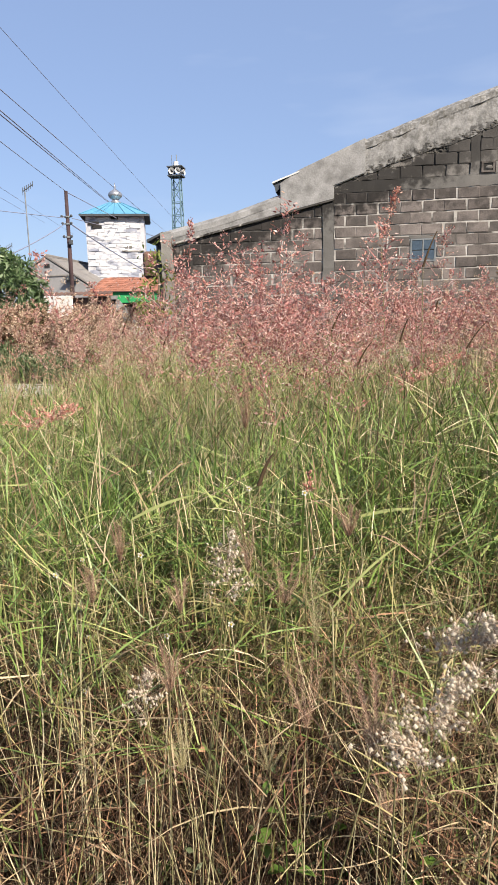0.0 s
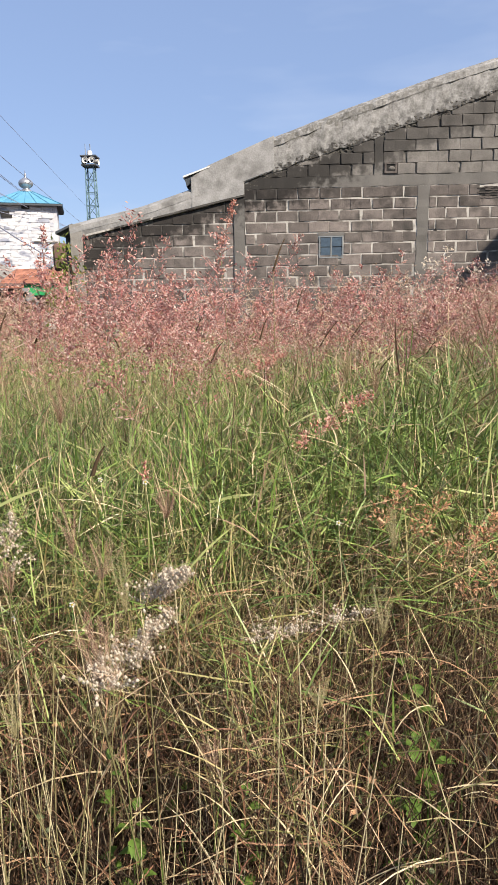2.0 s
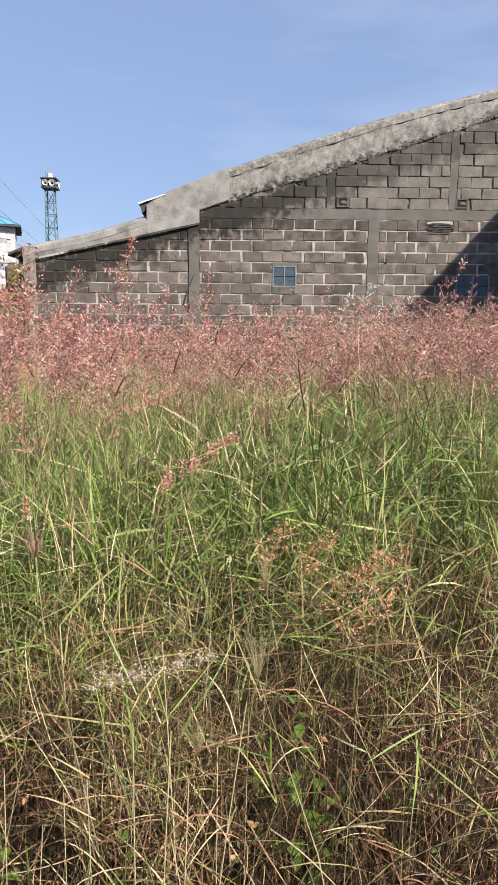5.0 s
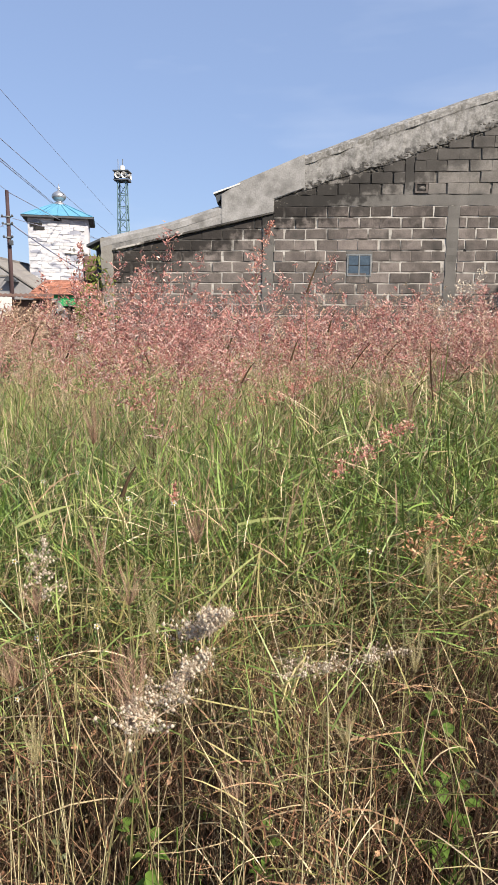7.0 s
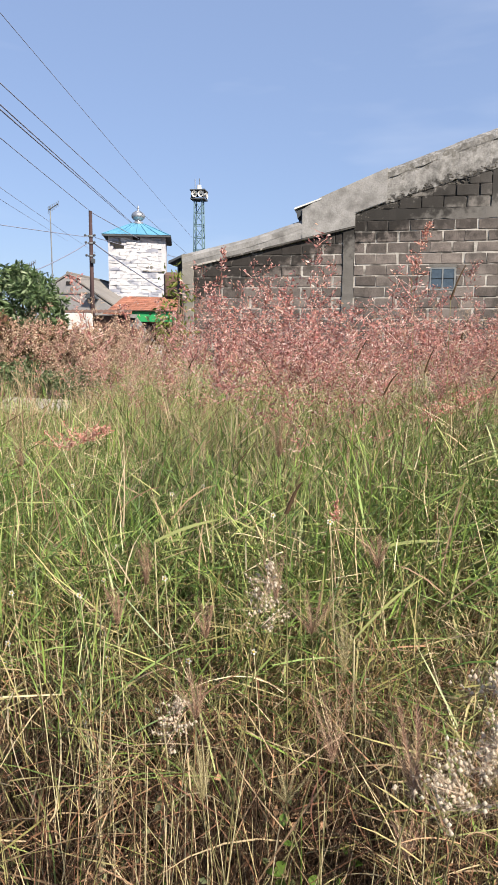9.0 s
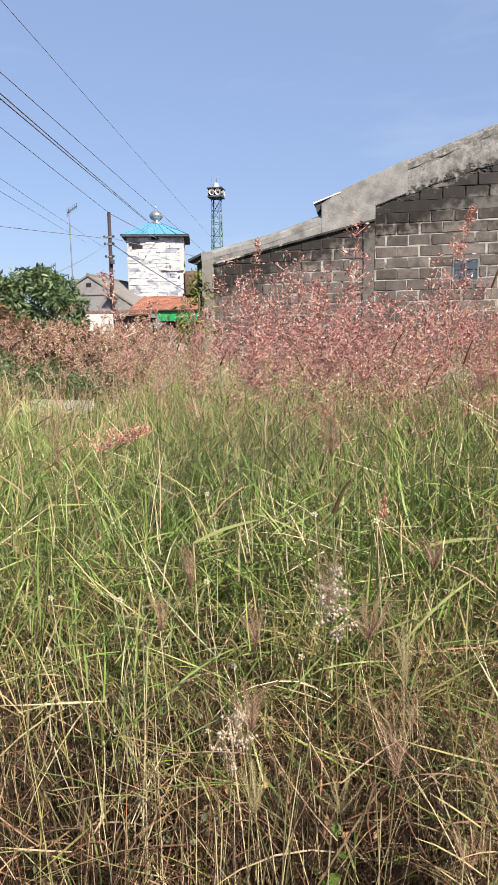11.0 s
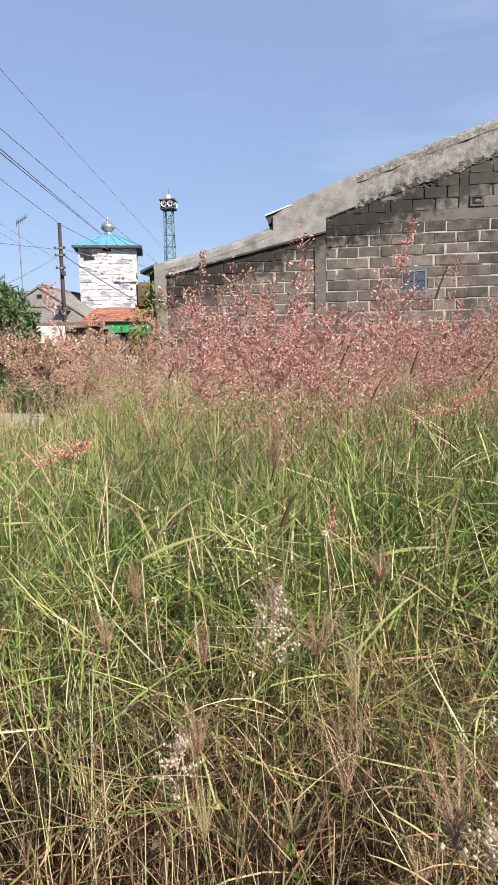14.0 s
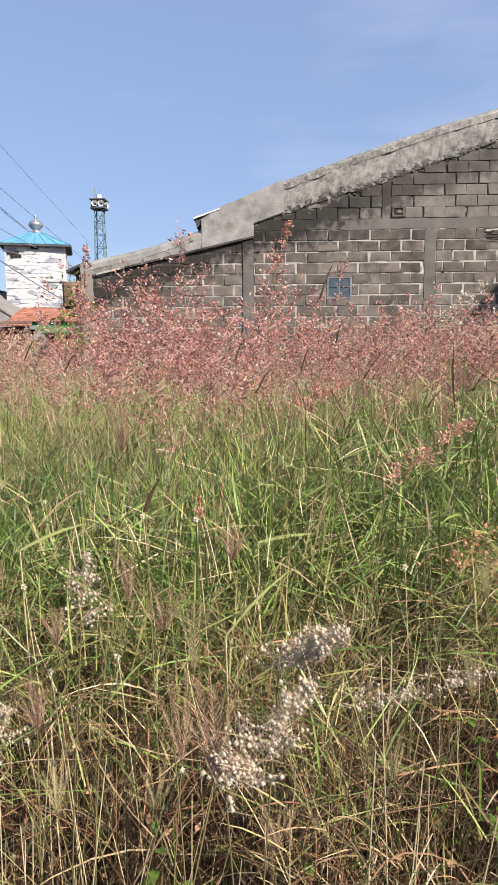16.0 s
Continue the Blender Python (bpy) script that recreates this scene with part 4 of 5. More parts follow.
tree(-7.0, 14.9, 0.8, 0.55, "low dark green bush among the dry grass", 27, 40, M_TREELEAF, 0.10)


# ---- grasses ----
G = np.random.default_rng(21)


def ribbons(root, tip_dir, height, width, bend, azim, seg=4, droop=0.0, flat=0.9):
    """Tapered ribbons from the roots: corners and faces. bend leans them along tip_dir, droop lets the end hang."""
    n = len(root)
    t = np.linspace(0, 1, seg + 1)
    d = np.stack((np.cos(tip_dir), np.sin(tip_dir), np.zeros(n)), 1)
    s = np.stack((np.cos(azim), np.sin(azim), np.zeros(n)), 1)
    v = np.empty((n, seg + 1, 2, 3))
    for i, u in enumerate(t):
        out = height * bend * (0.35 * u + 0.65 * u ** 2.2)
        rise = height * (u - droop * u ** 3)
        p = root + d * out[:, None]
        p[:, 2] += rise
        w = width * (0.75 + 0.6 * u - 1.3 * u ** 2) * flat * 0.5
        w = np.maximum(w, width * 0.04)
        v[:, i, 0] = p - s * w[:, None]
        v[:, i, 1] = p + s * w[:, None]
    k = np.arange(n)[:, None] * (2 * (seg + 1))
    q = np.concatenate([k + [2 * i, 2 * i + 1, 2 * i + 3, 2 * i + 2] for i in range(seg)], 0)
    return v.reshape(-1, 3), q


def lot(n, near, far, power=1.0, left=-0.80, right=0.66):
    """Random roots over the lot, which widens away from the street."""
    y = near + (far - near) * G.random(n) ** power
    side = left + (right - left) * G.random(n)
    side = np.where(G.random(n) < 0.10, side * 2.1, side)
    x = y * side + G.normal(size=n) * 0.12
    return np.stack((x, y, np.full(n, -0.03)), 1)


def patch(xy, scale, seed):
    """Smooth random field between 0 and 1 for uneven stands."""
    r = np.random.default_rng(seed)
    f = np.zeros(len(xy))
    for _ in range(7):
        kx, ky, ph = r.normal() * scale, r.normal() * scale, r.uniform(0, 6.28)
        f += np.sin(xy[:, 0] * kx + xy[:, 1] * ky + ph)
    return np.clip(0.5 + f / 7, 0, 1)


def hangers(root, way, length, width, rise, droop, curl, face, seg=4):
    """Free blades from points in the stand: they climb, arch over and hang, curling sideways."""
    n = len(root)
    d = np.stack((np.cos(way), np.sin(way), np.zeros(n)), 1)
    e = np.stack((-np.sin(way), np.cos(way), np.zeros(n)), 1)
    s = e * np.cos(face)[:, None] + np.array([0, 0, 1.0]) * np.sin(face)[:, None]
    v = np.empty((n, seg + 1, 2, 3))
    for i, u in enumerate(np.linspace(0, 1, seg + 1)):
        out = length * np.cos(rise) * u
        up = length * (np.sin(rise) * u - droop * u * u)
        p = root + d * out[:, None] + e * (length * curl * u * u)[:, None]
        p[:, 2] = np.maximum(p[:, 2] + up, 0.0)
        w = width * max(0.55 + 1.2 * u - 1.72 * u * u, 0.04) * 0.5
        v[:, i, 0] = p - s * w[:, None]
        v[:, i, 1] = p + s * w[:, None]
    k = np.arange(n)[:, None] * (2 * (seg + 1))
    q = np.concatenate([k + [2 * i, 2 * i + 1, 2 * i + 3, 2 * i + 2] for i in range(seg)], 0)
    return v.reshape(-1, 3), q


def dip(root):
    """The grass is grazed lower towards the open corner beside the block wall."""
    side = np.clip((-root[:, 0] / root[:, 1] - 0.40) / 0.06, 0, 1)
    return 1 - side * np.clip((root[:, 1] - 2.6) * 0.102, 0, 0.82)


def stand_height(root):
    """How tall the sward is: a steep front at the street edge, then slowly rising and uneven."""
    p = patch(root[:, :2], 1.7, 7)
    front = np.interp(root[:, 1], (0.75, 0.95, 1.4, 2.0, 2.6, 9.0), (0.62, 0.95, 1.08, 1.16, 1.22, 1.16))
    return front * (0.88 + 0.24 * p) * dip(root)


def stuff(name, parts, mat, label, category="grass"):
    vs, qs, k = [], [], 0
    for v, q in parts:
        vs.append(v); qs.append(q + k); k += len(v)
    return tagged(arrays(name, np.concatenate(vs), np.concatenate(qs), mat), label, category, kind="stuff")


def sideways(n, wind):
    """Directions along the street, more of them down the wind."""
    away = np.where(G.random(n) < 0.62, 0.1, 3.0)
    return np.where(G.random(n) < 0.2, G.uniform(0, 6.28, n), away + G.normal(0, 0.75, n))


def open_ground(root):
    """Fewer other plants where the dense tussocks stand."""
    d = np.hypot((root[:, 0] + 0.76) / 0.36, (root[:, 1] - 1.68) / 0.32)
    near = np.clip((root[:, 1] - 1.05) / 0.75, 0.0, 1)
    tufts = np.clip(3.8 * patch(root[:, :2], 8.0, 51) - 1.45, 0.04, 1)
    tufts = near + (1 - near) * tufts
    gap = np.minimum(np.hypot((root[:, 0] - 0.86) / 0.30, (root[:, 1] - 1.5) / 0.35), np.hypot((root[:, 0] - 0.45) / 0.28, (root[:, 1] - 1.14) / 0.36))
    return np.clip(d - 0.45, 0.12, 1) * np.clip(gap - 0.3, 0.12, 1) * tufts


def culms(name, n, near, far, power, tall, spread, width, lean, mat, label, thinned=True):
    root = lot(n, near, far, power)
    h = tall * stand_height(root) * np.exp(G.normal(size=n) * spread)
    h = np.minimum(h, tall * 1.3)
    keep = G.random(n) < np.maximum(open_ground(root), 0.0 if thinned else 0.75)
    root, h = root[keep], h[keep]
    n = len(root)
    way = sideways(n, 1)
    v, q = ribbons(root, way, h, width * G.uniform(0.6, 1.4, n), np.minimum(np.abs(G.normal(size=n)), 2) * lean, G.normal(0, 0.7, n), 3, 0.02)
    return stuff(name, [(v, q)], mat, label)


def leaves(n, near, far, power, z_lo, z_hi, l_lo, l_hi, width, rise_mid, droop_mid, wind, keep=None, seg=4):
    root = lot(n, near, far, power)
    if keep is not None:
        root = root[G.random(n) < keep(root)]
    root = root[G.random(len(root)) < open_ground(root)]
    n = len(root)
    root[:, 2] = stand_height(root) * G.uniform(z_lo, z_hi, n)
    far_w = 1 + np.clip(root[:, 1] - 3, 0, 6) * 0.13
    return hangers(root, sideways(n, wind), G.uniform(l_lo, l_hi, n) * (0.8 + 0.2 * far_w), width * G.uniform(0.55, 1.45, n) * far_w,
                   G.normal(rise_mid, 0.45, n), np.abs(G.normal(droop_mid, 0.8 * droop_mid, n)), G.normal(0, 0.10, n), G.uniform(-0.9, 0.9, n), seg)


def green_patch(root):
    return 0.35 + 0.95 * patch(root[:, :2], 1.9, 31)


def lush(root):
    """The street edge is greener beside the tussocks and drier towards the wall's middle."""
    return np.clip(0.42 - 0.75 * root[:, 0] / root[:, 1] + 0.7 * (patch(root[:, :2], 5.0, 33) - 0.5), 0.12, 1)


stuff("tall_green_grass", [leaves(26000, 1.7, 9.0, 1.5, 0.5, 0.9, 0.12, 0.30, 0.0054, 0.85, 0.09, 1.0, green_patch, 3),
                           leaves(42000, 1.3, 3.2, 1.2, 0.58, 0.96, 0.07, 0.21, 0.0044, 0.70, 0.11, 0.7, green_patch, 3),
                           leaves(13000, 1.0, 1.6, 1.0, 0.70, 0.95, 0.07, 0.20, 0.0038, 0.78, 0.12, 0.7, lush, 3)],
      M_GREENBLADE, "tall green grass blades leaning in the wind")
stuff("bright_canopy", [leaves(20000, 1.35, 6.0, 1.2, 0.80, 1.04, 0.08, 0.20, 0.0046, 0.75, 0.07, 1.0, lambda r: np.where(r[:, 0] < -0.4 * r[:, 1], 0.4, 1.0), 3)], M_GREENBLADE, "bright green grass tips in the sun")
stuff("low_green_blades", [leaves(7500, 0.95, 1.6, 1.0, 0.08, 0.65, 0.08, 0.24, 0.0036, 0.95, 0.14, 0.3, lush, 3)], M_GREENBLADE, "fresh green blades low in the dry grass")
stuff("bleached_straw", [leaves(4200, 0.92, 1.5, 1.0, 0.1, 0.75, 0.08, 0.28, 0.0033, 0.6, 0.18, 0.2)], M_STRAW, "bleached broken straw at the edge of the grass")
stuff("yellowing_grass", [leaves(15000, 1.4, 7.0, 1.5, 0.42, 0.9, 0.12, 0.32, 0.0042, 0.85, 0.12, 0.4, None, 3),
                          leaves(7000, 0.95, 1.6, 1.0, 0.6, 0.92, 0.07, 0.20, 0.0032, 0.8, 0.14, 0.4, None, 3)],
      M_OLIVEBLADE, "yellowing grass blades among the green")
stuff("dry_blades", [leaves(15000, 1.3, 5.0, 1.4, 0.55, 1.04, 0.08, 0.22, 0.0036, 0.80, 0.12, 0.3, None, 3)],
      M_STRAW, "dry straw blades hanging in the grass")
stuff("green_tips", [leaves(9000, 1.5, 3.2, 1.0, 0.86, 1.10, 0.07, 0.18, 0.0042, 0.85, 0.08, 0.6, None, 3)],
      M_GREENBLADE, "fresh green leaf tips just below the seed heads")
stuff("pale_tips", [leaves(4500, 1.6, 3.4, 1.0, 0.92, 1.14, 0.07, 0.20, 0.0036, 0.95, 0.08, 0.6, None, 3)],
      M_STRAW, "pale dry leaf tips just below the seed heads")
stuff("curled_dry_leaves", [leaves(9000, 0.95, 1.8, 1.0, 0.05, 0.75, 0.06, 0.18, 0.0030, 0.35, 0.45, 0.1)],
      M_WITHERED, "withered brown leaves curled among the stems")
culms("brown_stalks", 26000, 1.0, 2.4, 1.0, 0.74, 0.25, 0.0036, 0.4, M_SHADE_THATCH, "dead brown stems deep in the grass, coloured darker for the shade between stalks", False)
culms("withered_stems", 1300, 0.92, 1.5, 1.0, 0.84, 0.25, 0.0027, 0.5, M_WITHERED, "thin reddish-brown dead stems at the edge of the grass")
culms("dry_stalks", 2700, 1.0, 6.0, 1.5, 0.85, 0.25, 0.0028, 0.32, M_STRAW, "thin dry straw stalks standing in the grass")
culms("tall_straw_stalks", 2200, 1.7, 4.5, 1.0, 1.2, 0.10, 0.0032, 0.28, M_STRAW, "tall thin straw stalks among the seed heads")
culms("tall_brown_stems", 900, 1.7, 4.5, 1.0, 1.22, 0.10, 0.0034, 0.3, M_SHADE_THATCH, "tall dark stems among the seed heads")
culms("green_stalks", 5000, 0.95, 7.0, 1.5, 0.98, 0.15, 0.0027, 0.35, M_STALK, "slender flowering grass stalks")


def tussock(x, y, count, tall, seed, bow=0.5):
    """A bunch of long arching blades from one root."""
    r = np.random.default_rng(seed)
    root = np.stack((x + r.normal(size=count) * 0.07, y + r.normal(size=count) * 0.07, np.full(count, -0.02)), 1)
    way = np.where(r.random(count) < 0.68, 0.15, 3.0) + r.normal(0, 0.8, count)
    return ribbons(root, way, tall * r.uniform(0.55, 1.05, count), 0.0050 * r.uniform(0.6, 1.3, count), r.uniform(0.05, bow, count), way + 1.57 + r.normal(size=count) * 0.5, 4, 0.06)


rt = random.Random(15)


def tussock_thing(x, y, count, tall, seed, mat, label, bow=0.5):
    v, q = tussock(0.0, 0.0, count, tall, seed, bow)
    if math.hypot((x - 0.9) / 0.42, (y - 1.6) / 0.55) < 1 or math.hypot((x - 0.55) / 0.3, (y - 1.3) / 0.4) < 1:   # the bare spot stays bare
        return
    ob = thing("grass_tussock", (x, y, 0), label, "grass", "grass tussocks")
    arrays("blade_tuft", v, q, mat, ob)
    v, q = tussock(0.0, 0.0, count // 5, tall * 0.8, seed + 1000, bow)
    arrays("dry_leaf", v, q, M_STRAW, ob, "bleached dry leaves")


for k, yy in enumerate(np.linspace(1.4, 4.6, 80)):
    tussock_thing(rt.uniform(-0.66, 0.52) * yy, float(yy), 80, rt.uniform(1.0, 1.22), 200 + k, M_GREENBLADE, "tussock of long arching green grass")
for k in range(24):
    tussock_thing(rt.uniform(0.0, 0.75), rt.uniform(2.0, 2.9), 130, rt.uniform(1.1, 1.28), 400 + k, M_GREENBLADE, "tall bright green tussock leaning in the wind")
for k in range(7):
    tussock_thing(-0.95 + 0.072 * k, 1.66 + 0.08 * (k % 3), 460, 1.20 + 0.03 * (k % 3), 300 + k, M_BLUEGRASS, "dense dark green tussock of fine grass", 0.6)
for k in range(12):
    tussock_thing(-0.30 - 0.07 * k, 1.55 + 0.14 * (k % 4), 80, rt.uniform(0.75, 0.95), 340 + k, M_OLIVEBLADE if k % 2 else M_GREENBLADE, "low tussock of yellow-green grass")
for k in range(5):
    tussock_thing(0.75 + 0.2 * k, 2.4 + 0.1 * (k % 3), 160, 1.15, 320 + k, M_GREENBLADE, "tall bright green tussock leaning in the wind")


def herb_leaves(name, n, near, far, top, size, mat, label):
    """Small folded leaves of low herbs between the stems."""
    at = lot(n, near, far)
    at = at[G.random(n) < 0.35 + 0.65 * patch(at[:, :2], 6.0, 61)]
    at[:, 2] = stand_height(at) * G.uniform(0.08, top, len(at))
    v, q = leaf_cloud(G, [(p, 0.03) for p in at], 3, size, 0.3, 0.26)
    stuff(name, [(v, q)], mat, label, "leaves")


herb_leaves("withered_leaves", 1700, 1.05, 1.75, 0.74, 0.017, M_WITHERED, "small withered brown leaves of dried herbs")
herb_leaves("herb_leaves", 1500, 1.02, 1.7, 0.7, 0.018, M_HERB, "small dull grey-green leaves of low herbs")


def snarl(name, n, mat, label):
    """Short broken and curled stems caught at all angles in the edge of the stand."""
    root = lot(n, 0.95, 1.65, 1.0)
    root = root[G.random(n) < np.clip(open_ground(root) + 0.15, 0, 1)]
    n = len(root)
    root[:, 2] = stand_height(root) * G.uniform(0.05, 0.86, n)
    v, q = hangers(root, G.uniform(0, 6.28, n), G.uniform(0.06, 0.26, n), 0.0028 * G.uniform(0.6, 1.5, n), G.normal(0.35, 0.65, n), np.abs(G.normal(0.15, 0.3, n)),
                   G.normal(0, 0.4, n), G.uniform(-1.2, 1.2, n), 5)
    stuff(name, [(v, q)], mat, label, "straw")


snarl("tangled_straw", 7000, M_STRAW, "tangled pale straw caught in the edge of the grass")
snarl("tangled_brown_stems", 8500, M_WITHERED, "tangled brown stems caught in the edge of the grass")


def tangle(n):
    """Fallen dry stems lying across each other near the ground."""
    root = lot(n, 1.0, 3.4, 1.2)
    root = root[G.random(n) < open_ground(root) + 0.25]
    n = len(root)
    root[:, 2] = np.abs(G.normal(size=n)) * 0.24
    v, q = hangers(root, G.uniform(0, 6.28, n), G.uniform(0.10, 0.5, n), 0.0036 * G.uniform(0.5, 1.6, n), G.normal(0.25, 0.5, n), np.abs(G.normal(0.1, 0.3, n)),
                   G.normal(0, 0.35, n), G.uniform(-1.2, 1.2, n), 4)
    stuff("straw_litter", [(v, q)], M_SHADE_THATCH, "tangled fallen straw and dry stems on the ground, coloured darker for the shade there", "straw")


tangle(20000)


def verge(n, mat, name, label):
    """Rougher grass that carries the lot on to both sides and to the wall."""
    root = np.stack((G.uniform(-13, 8.2, n), G.uniform(0.8, 12.3, n), np.full(n, -0.03)), 1)
    out = (root[:, 0] < -0.74 * root[:, 1]) | (root[:, 0] > 0.6 * root[:, 1]) | (root[:, 1] > 7)
    root = root[out & (root[:, 1] > 0.95 + 0.25 * np.sin(root[:, 0] * 3) + 0.1 * np.sin(root[:, 0] * 11))]
    n = len(root)
    v, q = ribbons(root, sideways(n, 1), G.uniform(0.5, 1.05, n) * dip(root), np.full(n, 0.015), G.uniform(0.1, 0.7, n), G.normal(0, 0.8, n), 3, 0.2)
    stuff(name, [(v, q)], mat, label)


verge(24000, M_OLIVEBLADE, "rough_grass", "rough yellow-green grass filling the rest of the lot")
verge(28000, M_GREENBLADE, "rough_green_grass", "rough green grass filling the rest of the lot")


# pink seed heads: a stalk and a loose panicle of many small spikelets
def panicle_cloud(base, tip, branches, per, size, reach, r, hair=1.0):
    """Spikelets and hair-thin branches of panicles between base and tip points (n x 3)."""
    n = len(base)
    ax = tip - base
    ln = np.linalg.norm(ax, axis=1)
    m = n * branches
    ax_m, ln_m, b_m = np.repeat(ax, branches, 0), np.repeat(ln, branches), np.repeat(base, branches, 0)
    u = r.uniform(0.0, 0.98, m)
    d = r.normal(size=(m, 3)); d[:, 2] = np.abs(d[:, 2]) * 0.6 + 0.3
    d /= np.linalg.norm(d, axis=1)[:, None]
    start = b_m + ax_m * u[:, None]
    rl = ln_m * reach * (1.05 - u) ** 0.6 * r.uniform(0.5, 1.2, m)
    end = start + d * rl[:, None]
    # branch hairs
    side = np.cross(d, r.normal(size=(m, 3))); side /= np.linalg.norm(side, axis=1)[:, None]
    hv = np.stack((start - side * 0.0004 * hair, start + side * 0.0004 * hair, end + side * 0.0003 * hair, end - side * 0.0003 * hair), 1).reshape(-1, 3)
    hq = np.arange(m)[:, None] * 4 + [0, 1, 2, 3]
    # spikelets
    k = m * per
    f = np.repeat(np.linspace(0.35, 1.0, per)[None], m, 0).ravel() + r.normal(size=k) * 0.08
    c = np.repeat(start, per, 0) + np.repeat(end - start, per, 0) * f[:, None] + r.normal(size=(k, 3)) * (np.repeat(ln_m, per) * 0.018)[:, None]
    w = np.repeat(d, per, 0) + r.normal(size=(k, 3)) * 0.5
    w /= np.linalg.norm(w, axis=1)[:, None]
    s = np.cross(w, r.normal(size=(k, 3))); s /= np.linalg.norm(s, axis=1)[:, None]
    L = (size * r.uniform(0.6, 1.4, k))[:, None]
    sv = np.stack((c - w * L * 0.5, c + s * L * 0.27, c + w * L * 0.6, c - s * L * 0.27), 1).reshape(-1, 3)
    sq = np.arange(k)[:, None] * 4 + [0, 1, 2, 3]
    return np.concatenate((hv, sv)), np.concatenate((hq, sq + len(hv)))


def head_arrays(root, h, branches, per, size, longest):
    n = len(root)
    way = G.vonmises(0.2, 1.0, n)
    lean = G.uniform(0.03, 0.22, n)
    d = np.stack((np.cos(way), np.sin(way), np.zeros(n)), 1)
    stalk = ribbons(root, way, h, np.full(n, 0.0030), lean, G.uniform(0, 3.14, n), 4, 0.0)
    base = root + d * (h * lean)[:, None]
    base[:, 2] += h - 0.01
    L = G.uniform(longest * 0.5, longest, n)
    tip = base + d * (L * G.uniform(0.1, 0.8, n))[:, None]
    tip[:, 2] += L
    return stalk, panicle_cloud(base, tip, branches, per, size, 0.31, G, 1.6)


def pink_stand(name, n, near, far, power, tall, spread, branches, per, size, mat, label, low=0.2, even=0.0):
    root = lot(n, near, far, power)
    p = patch(root[:, :2], 2.6, 11)
    root = root[G.random(n) < np.clip(low + 2.4 * p - 0.7, 0.06, 1) * np.where(root[:, 0] < -0.44 * root[:, 1], 0.14, 1)]
    h = G.normal(tall, spread, len(root)) * (0.84 + even + (0.30 - 2 * even) * patch(root[:, :2], 2.6, 11))
    h = np.clip(h, 1.40 - 0.035 * root[:, 1], 1.29 + 0.075 * root[:, 1])
    stalk, heads = head_arrays(root, h, branches, per, size, 0.24)
    stuff(name + "_stalks", [stalk], M_STALK, "slender stalks of pink-flowering grass")
    stuff(name + "_seed_heads", [heads], mat, label)


def pink_bunch(x, y, radius, count, tall):
    """One tall plant with many stalks and hazy heads."""
    ob = thing("pink_grass_plant", (x, y, 0), "tall bunch of grass with hazy pink seed heads", "grass", "pink grass plants")
    root = np.stack((G.normal(size=count) * radius, G.normal(size=count) * radius, np.full(count, -0.03)), 1)
    h = tall + G.normal(size=count) * 0.07
    (sv, sq), (hv, hq) = head_arrays(root, h, 30, 6, 0.0068, 0.23)
    arrays("stem", sv, sq, M_STALK, ob)
    arrays("seed_plume", hv, hq, M_PINK, ob, "hazy pink seed heads")


pink_stand("pink_grass", 470, 1.85, 3.6, 1.0, 1.41, 0.05, 24, 7, 0.0072, M_PINK, "hazy pink seed heads of tall grass", 0.2, 0.08)
pink_stand("far_pink_grass", 850, 3.0, 8.5, 0.9, 1.30, 0.12, 18, 4, 0.0125, M_PINK, "hazy pink seed heads of tall grass further off", 0.35)
pink_stand("faded_grass", 1700, 2.0, 5.0, 1.0, 1.36, 0.07, 18, 5, 0.0066, M_FADED, "faded beige seed heads among the pink ones", 0.5)
for spot in ((-0.36, 1.68, 0.09, 26, 1.44), (-0.45, 2.2, 0.12, 28, 1.42), (-0.15, 1.70, 0.08, 20, 1.44), (-0.27, 1.95, 0.10, 26, 1.43), (-0.62, 2.6, 0.14, 30, 1.40),
             (0.04, 2.1, 0.08, 18, 1.43), (0.28, 2.07, 0.10, 22, 1.40), (0.73, 2.23, 0.13, 28, 1.42), (0.74, 1.72, 0.07, 10, 1.42), (-0.28, 2.8, 0.14, 28, 1.42),
             (0.15, 2.8, 0.14, 26, 1.36), (-0.95, 2.9, 0.15, 20, 1.30), (-1.5, 3.0, 0.16, 14, 1.22), (1.15, 3.0, 0.2, 40, 1.44), (0.5, 3.2, 0.25, 40, 1.40)):
    pink_bunch(*spot)
# sparser heads over the sides of the lot
side_root = np.stack((G.uniform(-12, 8, 420), G.uniform(2.0, 12, 420), np.full(420, -0.03)), 1)
side_root = side_root[(side_root[:, 0] < -0.85 * side_root[:, 1]) | (side_root[:, 0] > 0.7 * side_root[:, 1])]
stalk, heads = head_arrays(side_root, G.normal(1.25, 0.1, len(side_root)), 14, 4, 0.013, 0.24)
stuff("side_stalks", [stalk], M_STALK, "slender stalks of pink-flowering grass")
stuff("side_seed_heads", [heads], M_PINK, "hazy pink seed heads at the sides of the lot")

